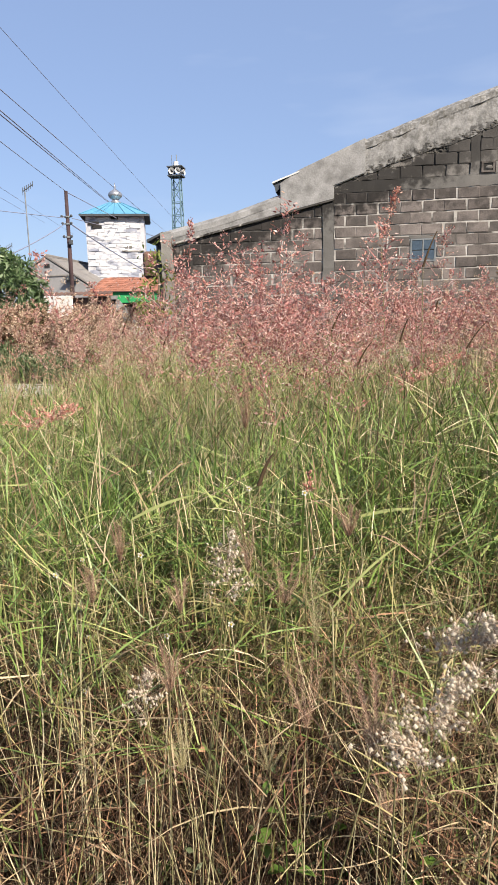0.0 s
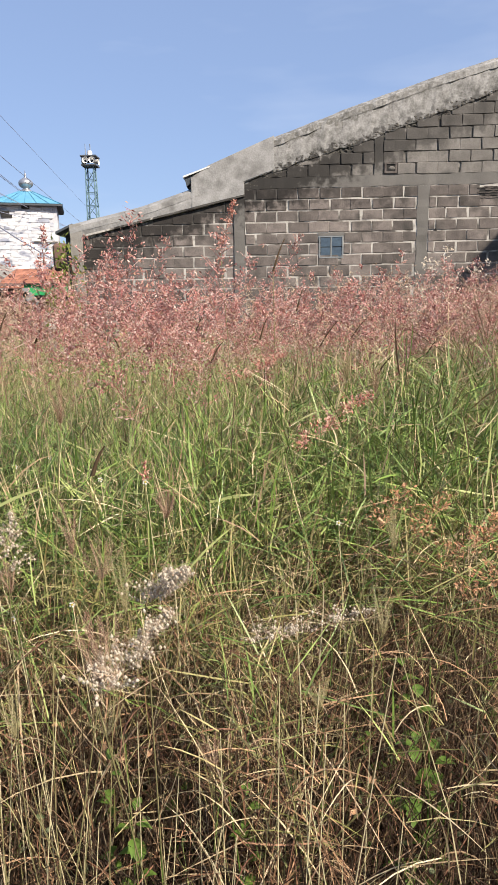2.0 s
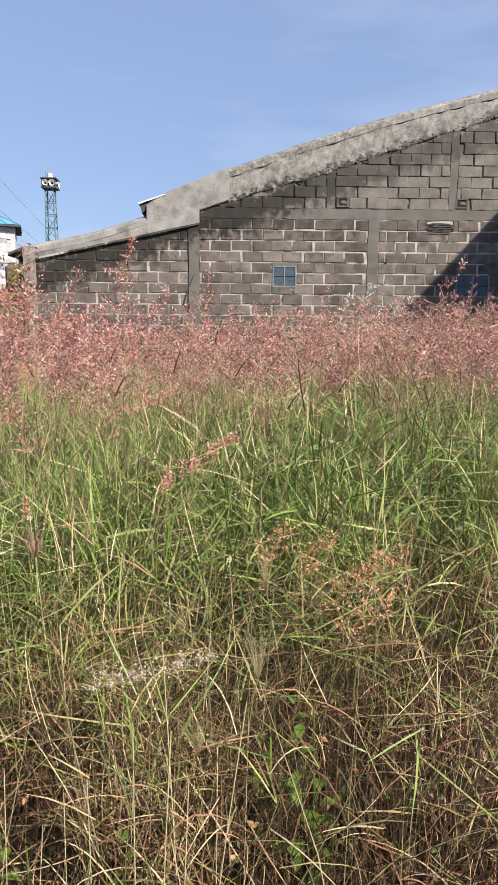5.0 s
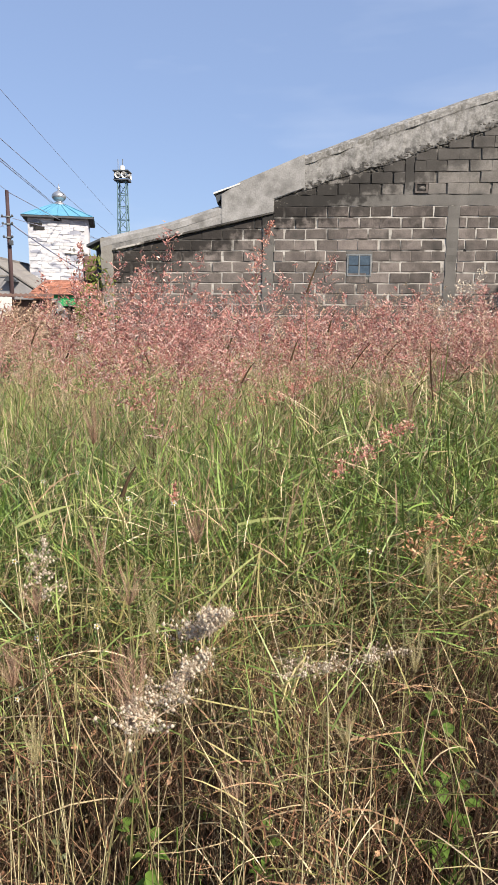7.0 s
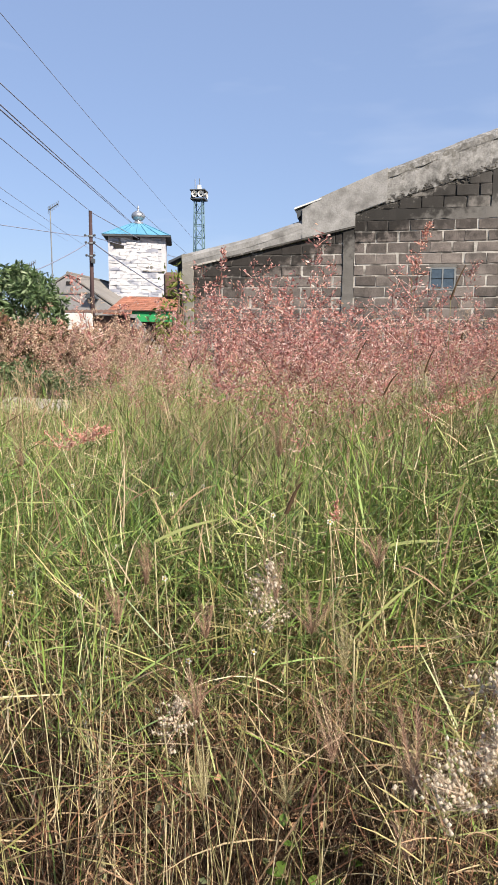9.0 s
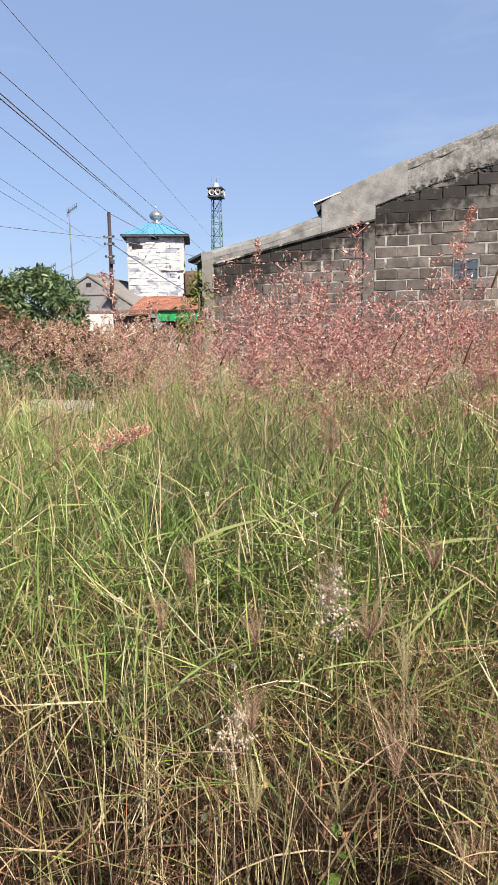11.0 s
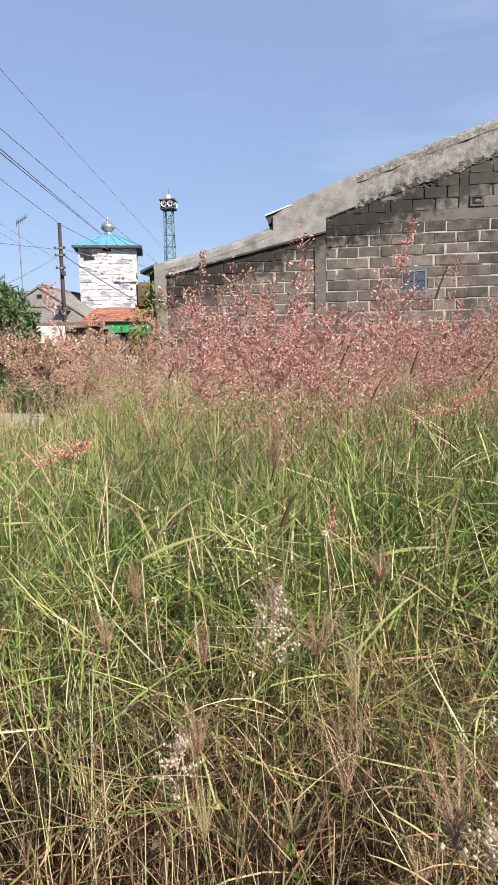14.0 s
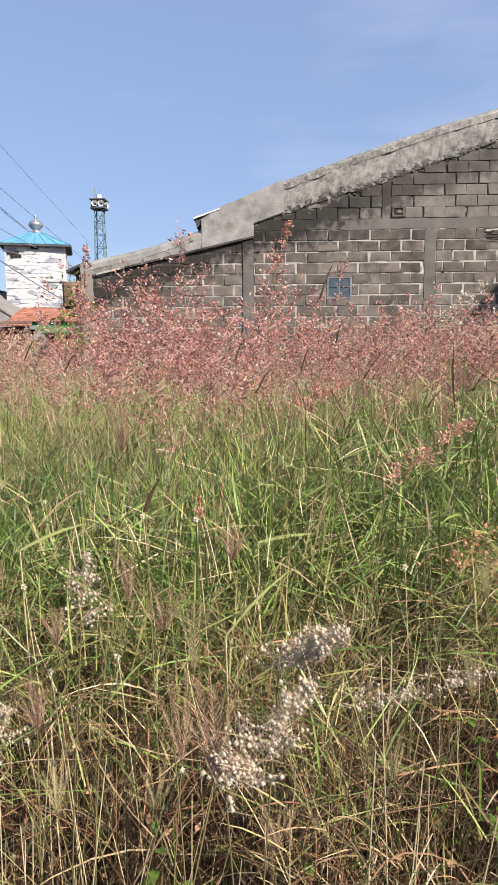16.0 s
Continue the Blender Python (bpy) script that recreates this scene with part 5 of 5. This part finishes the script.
# a dusky stand in front of the copper shrubs
for k in range(16):
    x, y = -9.4 + 0.29 * k + rt.uniform(-0.2, 0.2), 15.2 + rt.uniform(-0.5, 0.7)
    ob = thing("dusky_grass_clump", (x, y, 0), "clump of tall dry grass with dusky brown-pink heads", "grass", "dusky grass clumps")
    root = np.stack((G.normal(size=26) * 0.3, G.normal(size=26) * 0.3, np.full(26, -0.03)), 1)
    (sv, sq), (hv, hq) = head_arrays(root, G.uniform(0.7, 1.75, 26), 16, 5, 0.042, 0.5)
    arrays("stem", sv, sq, M_STALK, ob)
    arrays("seed_plume", hv, hq, M_DUSKY, ob, "dusky brown-pink seed heads")


# ---- single plants close to the street ----
def stem_mesh(pts, r0, r1):
    bm = bmesh.new()
    rows = []
    n = len(pts)
    for i, p in enumerate(pts):
        rr = r0 + (r1 - r0) * i / (n - 1)
        rows.append([bm.verts.new(Vector(p) + Vector((rr * math.cos(a * 1.2566), rr * math.sin(a * 1.2566), 0))) for a in range(5)])
    for a, b in zip(rows, rows[1:]):
        for k in range(5):
            bm.faces.new((a[k], a[(k + 1) % 5], b[(k + 1) % 5], b[k]))
    return bm


def curve_pts(root, head, sway, n=9):
    root, head = Vector(root), Vector(head)
    out = []
    for i in range(n):
        u = i / (n - 1)
        p = root.lerp(head, u)
        p += Vector(sway) * math.sin(u * math.pi) * (1 - 0.3 * u)
        out.append(p)
    return out


def natal_grass(head, tip, reach, mat, label, seed, size=0.0085, branches=34, per=6, root=None, fluffy=False):
    """A stalk with a loose seed head from head to tip."""
    r = np.random.default_rng(seed)
    head, tip = Vector(head), Vector(tip)
    root = Vector(root) if root else Vector((head.x + r.uniform(-.12, .12), head.y + r.uniform(-.02, .1), -0.02))
    h = thing("natal_grass", root, label, "grass")
    o = root
    part("stem", stem_mesh(curve_pts((0, 0, 0), head - o, (r.uniform(-.11, .11), r.uniform(-.03, .05), 0)), 0.0013, 0.0006), M_STEM, h, smooth=True)
    v, q = panicle_cloud(np.array([head - o]), np.array([tip - o]), branches, per, size, reach, r, 0.8)
    pan = arrays("seed_head", v, q, mat, h, "silky seed head" if fluffy else "rose-pink seed head")
    if fluffy:   # a bright silky knob and a haze of longer dull hairs on each spikelet
        k = branches * per
        c = v[-4 * k:].reshape(k, 4, 3).mean(1)
        knob = c[r.permutation(k)[: int(k * 0.55)]]
        o8 = np.array(((1, 0, 0), (0, 1, 0), (-1, 0, 0), (0, -1, 0), (0, 0, 1.3), (0, 0, -1.3)), float)
        kv = knob[:, None] + o8[None] * r.uniform(0.0009, 0.0017, len(knob))[:, None, None] * r.uniform(0.7, 1.3, (len(knob), 6, 1))
        tri = np.array(((0, 1, 4), (1, 2, 4), (2, 3, 4), (3, 0, 4), (1, 0, 5), (2, 1, 5), (3, 2, 5), (0, 3, 5)))
        arrays("silk", kv.reshape(-1, 3), (np.arange(len(knob))[:, None, None] * 6 + tri[None]).reshape(-1, 3), M_FLUFF, pan, "white silky tufts", smooth=True)
        for name, share, hairs, lo, hi, wide, m, words in (("awns", 0.6, 9, 0.003, 0.008, 0.00010, M_AWN, "hazy brown-pink awns"),):
            cc = np.repeat(c[r.permutation(k)[: int(k * share)]], hairs, 0)
            d = r.normal(size=(len(cc), 3)); d /= np.linalg.norm(d, axis=1)[:, None]
            t = np.cross(d, r.normal(size=d.shape)); t /= np.linalg.norm(t, axis=1)[:, None]
            L = r.uniform(lo, hi, len(cc))[:, None]
            hv = np.stack((cc - t * wide, cc + t * wide, cc + d * L + t * wide * 0.3, cc + d * L - t * wide * 0.3), 1).reshape(-1, 3)
            arrays(name, hv, np.arange(len(cc))[:, None] * 4 + [0, 1, 2, 3], m, pan, words)
    return h


def finger_grass(base, length, spread, mat, label, seed, count=9, lean=(0, 0), root=None):
    """A stalk that ends in a brush of bristly finger spikes."""
    r = random.Random(seed)
    base = Vector(base)
    root = Vector(root) if root else Vector((base.x + r.uniform(-.1, .1), base.y + r.uniform(0, .12), -0.02))
    h = thing("finger_grass", root, label, "grass")
    part("stem", stem_mesh(curve_pts((0, 0, 0), base - root, (r.uniform(-.11, .11), r.uniform(-.02, .05), 0)), 0.0013, 0.0006), M_STEM, h, smooth=True)
    for k in range(count):
        a = k * 2.399 + r.uniform(-.3, .3)
        s = spread * (0.25 + 0.75 * (k + 0.5) / count) * r.uniform(0.7, 1.1)
        d = Vector((math.cos(a) * s + lean[0], math.sin(a) * s * 0.8, 1)).normalized()
        side = d.cross(Vector((0.1, 1, 0.2))).normalized()
        other = d.cross(side)
        L = length * 1.2 * r.uniform(0.75, 1.1)
        verts, faces = [], []
        rows = 26
        for i in range(rows):
            u = i / rows
            c = (base - root) + d * L * u + Vector((0, 0, -0.004 * u * u)) + side * 0.006 * u * u
            for j in range(4):
                ang = j * 1.57 + i * 0.8
                o = (side * math.cos(ang) + other * math.sin(ang))
                tipd = (o * 0.75 + d * 0.9).normalized()
                b = len(verts)
                w = tipd.cross(d).normalized() * 0.0003
                hl = 0.0072 * r.uniform(0.7, 1.3) * (1 - 0.35 * u)
                verts += [c - w, c + w, c + tipd * hl + w * 0.3, c + tipd * hl - w * 0.3]
                faces.append((b, b + 1, b + 2, b + 3))
        arrays("finger_spike", np.array([tuple(x) for x in verts]), faces, mat, h)
    return h


# silky white heads near the street
natal_grass((0.044, 0.472, 1.208), (0.098, 0.515, 1.262), 0.36, M_FADED, "natal grass with an open silky white seed head", 1, 0.0022, 70, 8, (0.05, 0.85, 0), True)
natal_grass((0.074, 0.520, 1.266), (0.118, 0.490, 1.308), 0.42, M_FADED, "natal grass with an open silky white seed head", 2, 0.0022, 50, 7, (0.12, 0.9, 0), True)
natal_grass((0.145, 0.735, 1.118), (0.205, 0.745, 1.125), 0.62, M_FADED, "natal grass with a sparse silky white seed head", 10, 0.0022, 26, 6, (0.16, 0.95, 0), True)
natal_grass((0.205, 0.740, 1.125), (0.290, 0.745, 1.150), 0.48, M_FADED, "natal grass with a sparse silky white seed head", 11, 0.0022, 26, 6, (0.24, 0.98, 0), True)
natal_grass((-0.096, 0.65, 1.235), (-0.088, 0.648, 1.305), 0.45, M_FADED, "natal grass with a small silky white seed head", 3, 0.0022, 30, 7, (-0.1, 1.05, 0), True)
natal_grass((-0.185, 0.68, 1.085), (-0.183, 0.676, 1.145), 0.5, M_FADED, "natal grass with a small silky white seed head", 4, 0.0022, 26, 7, (-0.25, 1.1, 0), True)
# rose-pink heads
natal_grass((-0.50, 1.07, 1.315), (-0.41, 1.06, 1.355), 0.5, M_RED, "natal grass with a drooping rose-pink seed head", 5, 0.0040, 64, 9, (-0.44, 1.2, 0))
natal_grass((0.205, 0.92, 1.305), (0.315, 0.95, 1.385), 0.27, M_RED, "natal grass with a leaning rose-pink seed head", 6, 0.0040, 59, 9, (0.1, 1.15, 0))
natal_grass((0.10, 1.25, 1.365), (0.20, 1.28, 1.42), 0.35, M_RED, "natal grass with a rose-pink seed head", 7, 0.0040, 59, 9, (0.05, 1.4, 0))
natal_grass((-0.058, 1.15, 1.20), (-0.055, 1.145, 1.245), 0.3, M_RED, "natal grass with a tiny rose-pink seed head", 8, 0.0040, 21, 9, (-0.02, 1.3, 0))
natal_grass((0.062, 1.45, 1.62), (0.092, 1.46, 1.73), 0.22, M_RED, "natal grass with a narrow deep rose seed head", 9, 0.0040, 54, 9, (-0.02, 1.55, 0))
for k, (x, y, z, dx) in enumerate(((0.36, 1.15, 1.11, 0.05), (0.42, 1.2, 1.07, 0.08), (0.47, 1.15, 1.03, 0.10), (0.52, 1.2, 1.04, 0.07), (0.57, 1.15, 1.06, 0.05), (0.50, 1.1, 0.99, 0.09))):
    natal_grass((x, y, z), (x + dx, y, z + 0.09), 0.5, M_RUSTHEAD, "natal grass with a rust-orange open seed head", 20 + k, 0.0062, 30, 7)
# pale heads standing up against the block wall
for k, (x, y, z, dx, dz) in enumerate(((0.70, 2.6, 1.56, 0.06, 0.13), (0.78, 2.7, 1.62, 0.08, 0.12), (0.83, 2.6, 1.50, 0.03, 0.14), (0.66, 2.5, 1.45, 0.05, 0.12), (0.92, 2.7, 1.58, 0.1, 0.10))):
    natal_grass((x, y, z), (x + dx, y, z + dz), 0.5, M_FLUFF, "tall grass with a pale silky seed head", 90 + k, 0.010, 16, 4)
# finger grass brushes
FINGERS = (((0.032, 0.52, 1.19), 0.065, 0.42, M_FINGER), ((-0.117, 0.90, 1.352), 0.062, 0.42, M_FINGER), ((-0.034, 0.79, 1.020), 0.088, 0.42, M_FINGER), ((-0.026, 0.84, 1.10), 0.08, 0.25, M_FINGER_PALE),
           ((-0.209, 0.87, 0.885), 0.075, 0.35, M_FINGER_PALE), ((-0.575, 1.08, 1.285), 0.085, 0.35, M_FINGER), ((-0.215, 0.915, 1.095), 0.045, 0.5, M_FINGER),
           ((-0.192, 0.78, 1.06), 0.05, 0.55, M_FINGER), ((-0.33, 1.0, 1.13), 0.055, 0.3, M_FINGER), ((-0.12, 0.92, 1.155), 0.065, 0.45, M_FINGER), ((-0.069, 0.885, 1.13), 0.062, 0.85, M_FINGER),
           ((0.349, 1.01, 0.98), 0.07, 0.4, M_FINGER_PALE), ((0.36, 1.0, 1.13), 0.06, 0.35, M_FINGER_PALE), ((0.069, 0.975, 0.755), 0.06, 0.6, M_FINGER),
           ((0.31, 1.25, 1.37), 0.05, 0.4, M_FINGER_PALE), ((0.37, 1.3, 1.34), 0.05, 0.45, M_FINGER), ((-0.37, 0.98, 1.07), 0.05, 0.4, M_FINGER),
           ((0.25, 1.05, 0.82), 0.06, 0.6, M_FINGER_PALE), ((-0.11, 1.0, 0.80), 0.07, 0.9, M_FINGER_PALE), ((0.01, 0.98, 1.19), 0.04, 0.7, M_FINGER))
for k, (b, ln, sp, m) in enumerate(FINGERS):
    finger_grass(b, ln, sp, m, "finger grass with a brown-purple brush of spikes" if m is M_FINGER else "finger grass with a pale straw brush of spikes", 40 + k, 8 + k % 3)


def dark_spike(head, tip, label, thick=0.0042):
    """A ripe, dark, drooping seed spike on a stalk."""
    head, tip = Vector(head), Vector(tip)
    root = Vector((head.x - 0.02, head.y + 0.05, -0.02))
    h = thing("foxtail_grass", root, label, "grass")
    part("stem", stem_mesh(curve_pts((0, 0, 0), head - root, (0.02, 0, 0)), 0.0013, 0.0008), M_STEM, h, smooth=True)
    pts = [head - root + (tip - head) * (i / 8) + Vector((0, 0, 0.006 * math.sin(i / 8 * math.pi))) for i in range(9)]
    bm = stem_mesh(pts, thick, thick * 0.4)
    part("seed_spike", bm, M_SEEDDARK, h, "dark brown seed spike", smooth=True)


dark_spike((-0.128, 1.07, 1.235), (-0.105, 1.07, 1.285), "foxtail grass with a dark drooping seed spike")
for x, y, z, ln, dx in ((0.17, 1.75, 1.60, 0.08, 0.03), (0.13, 1.9, 1.42, 0.06, 0.02), (0.30, 1.9, 1.40, 0.07, 0.05), (0.40, 2.0, 1.42, 0.06, 0.05), (0.45, 1.8, 1.33, 0.05, 0.04),
                        (0.62, 2.0, 1.36, 0.06, 0.04), (-0.05, 1.9, 1.45, 0.06, 0.03), (-0.30, 2.0, 1.40, 0.05, -0.03), (0.02, 1.6, 1.38, 0.05, 0.03), (-0.52, 1.9, 1.42, 0.05, 0.03),
                        (0.24, 2.1, 1.50, 0.07, 0.02), (-0.75, 2.2, 1.45, 0.06, 0.03)):
    dark_spike((x, y, z), (x + dx, y, z + ln), "tall grass with a dark brown upright seed spike", 0.0032)


def broad_blade(a, b, w, sag, label):
    """A single broad arching blade."""
    a, b = Vector(a), Vector(b)
    h = thing("broad_grass_blade", (a.x, a.y, 0), label, "grass")
    n = 10
    side = (b - a).cross(Vector((0, -0.6, 1))).normalized()
    v = []
    for i in range(n + 1):
        u = i / n
        p = a.lerp(b, u) - h.location + Vector((0, 0, sag * math.sin(u * math.pi)))
        ww = w * (0.6 + 1.3 * u - 1.85 * u * u) * 0.5
        up = Vector((0, 0.4, 0.7)).normalized()
        v += [tuple(p - up * ww), tuple(p + up * ww)]
    q = [(2 * i, 2 * i + 1, 2 * i + 3, 2 * i + 2) for i in range(n)]
    arrays("blade", np.array(v), q, M_GREENBLADE, h)
    part("culm", stem_mesh(curve_pts((0, 0.02, -0.02), a - h.location, (0.01, 0, 0)), 0.0018, 0.0012), M_STALK, h)


broad_blade((0.03, 1.40, 1.09), (0.145, 1.38, 1.115), 0.0085, 0.004, "single broad pale green grass blade")
broad_blade((-0.02, 1.2, 0.98), (0.10, 1.22, 1.10), 0.008, 0.010, "single broad green grass blade")
broad_blade((-0.12, 1.28, 0.50), (0.02, 1.25, 0.49), 0.016, 0.01, "single broad pale green grass blade")
broad_blade((-0.42, 1.3, 1.10), (-0.28, 1.28, 1.16), 0.009, 0.006, "single broad pale green grass blade")
broad_blade((0.12, 1.2, 0.62), (0.22, 1.2, 0.55), 0.016, 0.015, "single broad pale green grass blade")


def weed(at, height, label, seed, leaves=16, size=0.05):
    """A leafy roadside weed with opposite toothed leaves."""
    r = np.random.default_rng(seed)
    h = thing("leafy_weed", at, label, "weed")
    part("stem", stem_mesh(curve_pts((0, 0, -0.02), (r.uniform(-.05, .05), r.uniform(-.05, .05), height), (0.02, 0, 0)), 0.003, 0.0012), M_WEED, h, smooth=True)
    for k in range(leaves):
        u = 0.15 + 0.85 * k / leaves
        a = k * 1.57 + r.uniform(-.3, .3)
        L = size * (1.25 - 0.6 * u) * r.uniform(0.8, 1.2)
        d = Vector((math.cos(a), math.sin(a), r.uniform(-0.1, 0.5))).normalized()
        s = d.cross(Vector((0, 0, 1))).normalized()
        up = s.cross(d)
        p = Vector((0, 0, height * u))
        prof = [(0.0, 0.02), (0.2, 0.2), (0.4, 0.3), (0.65, 0.22), (0.85, 0.1), (1.0, 0.01)]
        v, q = [], []
        for t, w in prof:
            c = p + d * L * t + up * (0.12 * L * math.sin(t * 3.0) - 0.1 * L * t * t)
            v += [c - s * w * L + up * w * L * 0.3, c, c + s * w * L + up * w * L * 0.3]
        for i in range(len(prof) - 1):
            b = 3 * i
            q += [(b, b + 1, b + 4, b + 3), (b + 1, b + 2, b + 5, b + 4)]
        arrays("leaf", np.array([tuple(x) for x in v]), q, M_WEED if not (k == 1 and seed % 3 == 0) else M_YELLOWLEAF, h, smooth=True)
    return h


for k, (x, y, hh, sz) in enumerate(((-0.60, 1.35, 0.92, 0.055), (-0.50, 1.4, 0.86, 0.05), (-0.02, 1.15, 0.62, 0.06), (0.06, 1.18, 0.60, 0.055), (0.36, 1.2, 0.76, 0.06),
                                    (0.43, 1.25, 0.82, 0.055), (0.20, 1.16, 0.58, 0.055), (-0.55, 1.2, 0.62, 0.055), (0.66, 1.4, 0.75, 0.055), (-0.12, 1.2, 0.56, 0.05),
                                    (0.27, 1.18, 0.60, 0.055), (-0.34, 1.3, 0.86, 0.045), (0.50, 1.2, 0.66, 0.055), (-0.36, 1.15, 0.58, 0.05), (-0.065, 0.98, 0.70, 0.052), (0.123, 1.02, 0.70, 0.05), (0.425, 1.08, 0.86, 0.062), (-0.119, 1.03, 0.76, 0.045), (0.47, 1.12, 0.72, 0.06))):
    weed((x, y, 0), hh, "fresh green leafy weed among dry grass", 60 + k, 22, sz * 0.85)


def stalk_bunch(x, y, count, tall, radius, seed, label):
    """Straight stalks standing close together, each a thin stem of its own."""
    r = random.Random(seed)
    h = thing("stalk_bunch", (x, y, 0), label, "grass", "bunches of upright stalks")
    for k in range(count):
        a, d = r.uniform(0, 6.28), radius * math.sqrt(r.random())
        foot = Vector((d * math.cos(a), d * math.sin(a), -0.02))
        top = foot * 1.5 + Vector((r.gauss(0, 0.05), r.gauss(0, 0.03), tall * r.uniform(0.75, 1.08)))
        part("stalk", stem_mesh(curve_pts(foot, top, (r.gauss(0, 0.03), 0, 0), 7), 0.0011, 0.0007), M_STALK if r.random() < 0.8 else M_STRAW, h)


for k, (x, y, n, tall) in enumerate(((0.245, 0.87, 9, 1.06), (-0.085, 0.94, 8, 0.82), (-0.42, 1.0, 11, 1.05), (-0.30, 0.98, 7, 0.94), (0.10, 0.98, 6, 0.84), (-0.20, 0.96, 6, 0.9))):
    stalk_bunch(x, y, n, tall, 0.05, 500 + k, "bunch of straight pale green stalks at the edge of the grass")


def daisy(head, label):
    """A tiny cream wildflower on a thin stalk."""
    head = Vector(head)
    root = Vector((head.x + 0.03, head.y + 0.06, -0.02))
    h = thing("wildflower", root, label, "flower")
    part("stem", stem_mesh(curve_pts((0, 0, 0), head - root, (0.02, 0, 0)), 0.0012, 0.0007), M_STALK, h)
    bm = bmesh.new()
    c = head - root
    for k in range(5):
        a = k * 1.2566
        d = Vector((math.cos(a), -0.3, math.sin(a)))
        s = Vector((-math.sin(a), 0, math.cos(a)))
        f = [bm.verts.new(c), bm.verts.new(c + d * 0.004 + s * 0.002), bm.verts.new(c + d * 0.006), bm.verts.new(c + d * 0.004 - s * 0.002)]
        bm.faces.new(f)
    part("petals", bm, M_PETAL, h, "cream petals")
    bm = bmesh.new()
    bmesh.ops.create_icosphere(bm, subdivisions=1, radius=0.0022, matrix=Matrix.Translation(c + Vector((0, -0.002, 0))))
    part("flower_centre", bm, M_YELLOWLEAF, h, "yellow centre")


r4 = random.Random(77)
for k in range(34):
    y = r4.uniform(1.05, 1.7)
    x = y * r4.choice((r4.uniform(-0.62, -0.25), r4.uniform(-0.5, 0.45)))
    daisy((x, y, r4.uniform(0.75, 1.2)), "tiny cream wildflower on a thin stalk")

# pale stone in the straw
bm = bmesh.new()
bmesh.ops.create_icosphere(bm, subdivisions=3, radius=0.09)
for v in bm.verts:
    v.co *= 1 + 0.25 * noise.noise(v.co * 14)
    v.co.z *= 0.55
stone = tagged(part("stone", bm, M_SLAB, smooth=True), "pale rough stone half hidden in straw", "stone")
stone.location = (0.86, 1.66, 0.03)


# ---- wall blocks ----
def block_meshes(kind, mat, w, h, count=5):
    out = []
    for k in range(count):
        rb = random.Random(100 + k)
        bm = bmesh.new()
        box(bm, -w / 2, -0.012, -h / 2, w / 2, 0.03, h / 2, bevel=0.006)
        for v in bm.verts:
            v.co.x += rb.uniform(-0.011, 0.011)
            v.co.z += rb.uniform(-0.008, 0.008)
            v.co.y += rb.uniform(-0.003, 0.003)
        me = bpy.data.meshes.new(kind)
        bm.to_mesh(me); bm.free()
        me.materials.append(mat)
        out.append(me)
    return out


OBSTACLES = ((2.745, 2.95, 0, 3.73), (5.95, 6.15, 0, 3.73), (1.95, 2.10, 3.93, 5), (4.23, 4.38, 3.93, 5.6), (6.6, 6.75, 3.93, 6.2), (-0.64, -0.43, 0, 3.64),
             (0.94, 1.41, 2.55, 2.86), (4.44, 5.11, 2.40, 2.74), (2.13, 2.36, 3.95, 4.15), (4.36, 4.60, 3.95, 4.15), (3.86, 4.34, 3.52, 3.68), (-5, LEFT_X + 0.22, 0, 4))


def pieces(x0, x1, z):
    """What is left of a block from x0 to x1 in the course at z between columns and openings."""
    spans = [(x0, x1)]
    for a, b, lo, hi in OBSTACLES:
        if lo - 0.03 < z < hi + 0.03:
            spans = [s for u, v in spans for s in (((u, v),) if v <= a or u >= b else ((u, a - 0.008), (b + 0.008, v)))]
    return [s for s in spans if s[1] - s[0] > 0.05]


low_blocks = block_meshes("block", M_BLOCK, PITCH, COURSE - 0.022)
old_blocks = block_meshes("block", M_BLOCK_OLD, PITCH, COURSE - 0.009)
rb = random.Random(9)
places = []
for i in range(-14, 12):
    z = (3.925 + (i + 0.5) * COURSE) if i >= 0 else (3.735 + (i + 1 - 0.5) * COURSE)
    for j in range(-10, 20):
        x = STEP_X + 0.2 + (j + (0.5 if i % 2 else 0.0)) * PITCH + rb.uniform(-0.02, 0.02)
        gap = 0.010 if z > 3.9 else 0.011
        for u, v in pieces(x - PITCH / 2 + gap, x + PITCH / 2 - gap, z):
            c = (u + v) / 2
            left_bay = c < STEP_X - 0.1
            top = between(c, LIP_LOW) if left_bay else between(c, COPE_LOW)
            if c > 7.2 or z + COURSE / 2 > top + 0.10 or (left_bay and z > 3.6):
                continue
            places.append((c, z, left_bay, v - u))
places.sort(key=lambda p: (p[1] < 1.9, abs(p[0] - 1.5)))
rest_v, rest_q = [], []
for k, (x, z, left_bay, w) in enumerate(places):
    me = rb.choice(old_blocks if z > 3.9 else low_blocks)
    at = (x - 2.5, (0.018 if left_bay else 0.0) + rb.uniform(-.005, .004), z + rb.uniform(-.004, .004))
    if k < 300:
        ob = new("block", me)
        ob.parent = hall
        ob.location = at
        ob.scale = (w / PITCH, 1, 1)
        ob.rotation_euler = (rb.uniform(-.012, .012), rb.uniform(-.008, .008), rb.uniform(-.012, .012))
    else:
        b = len(rest_v)
        rest_v += [(v.co.x * w / PITCH + at[0], v.co.y + at[1], v.co.z + at[2]) for v in me.vertices]
        rest_q += [tuple(b + i for i in p.vertices) for p in me.polygons]
me = bpy.data.meshes.new("masonry")
me.from_pydata(rest_v, [], rest_q)
tagged(link("masonry", me, M_BLOCK, hall), kind="stuff")
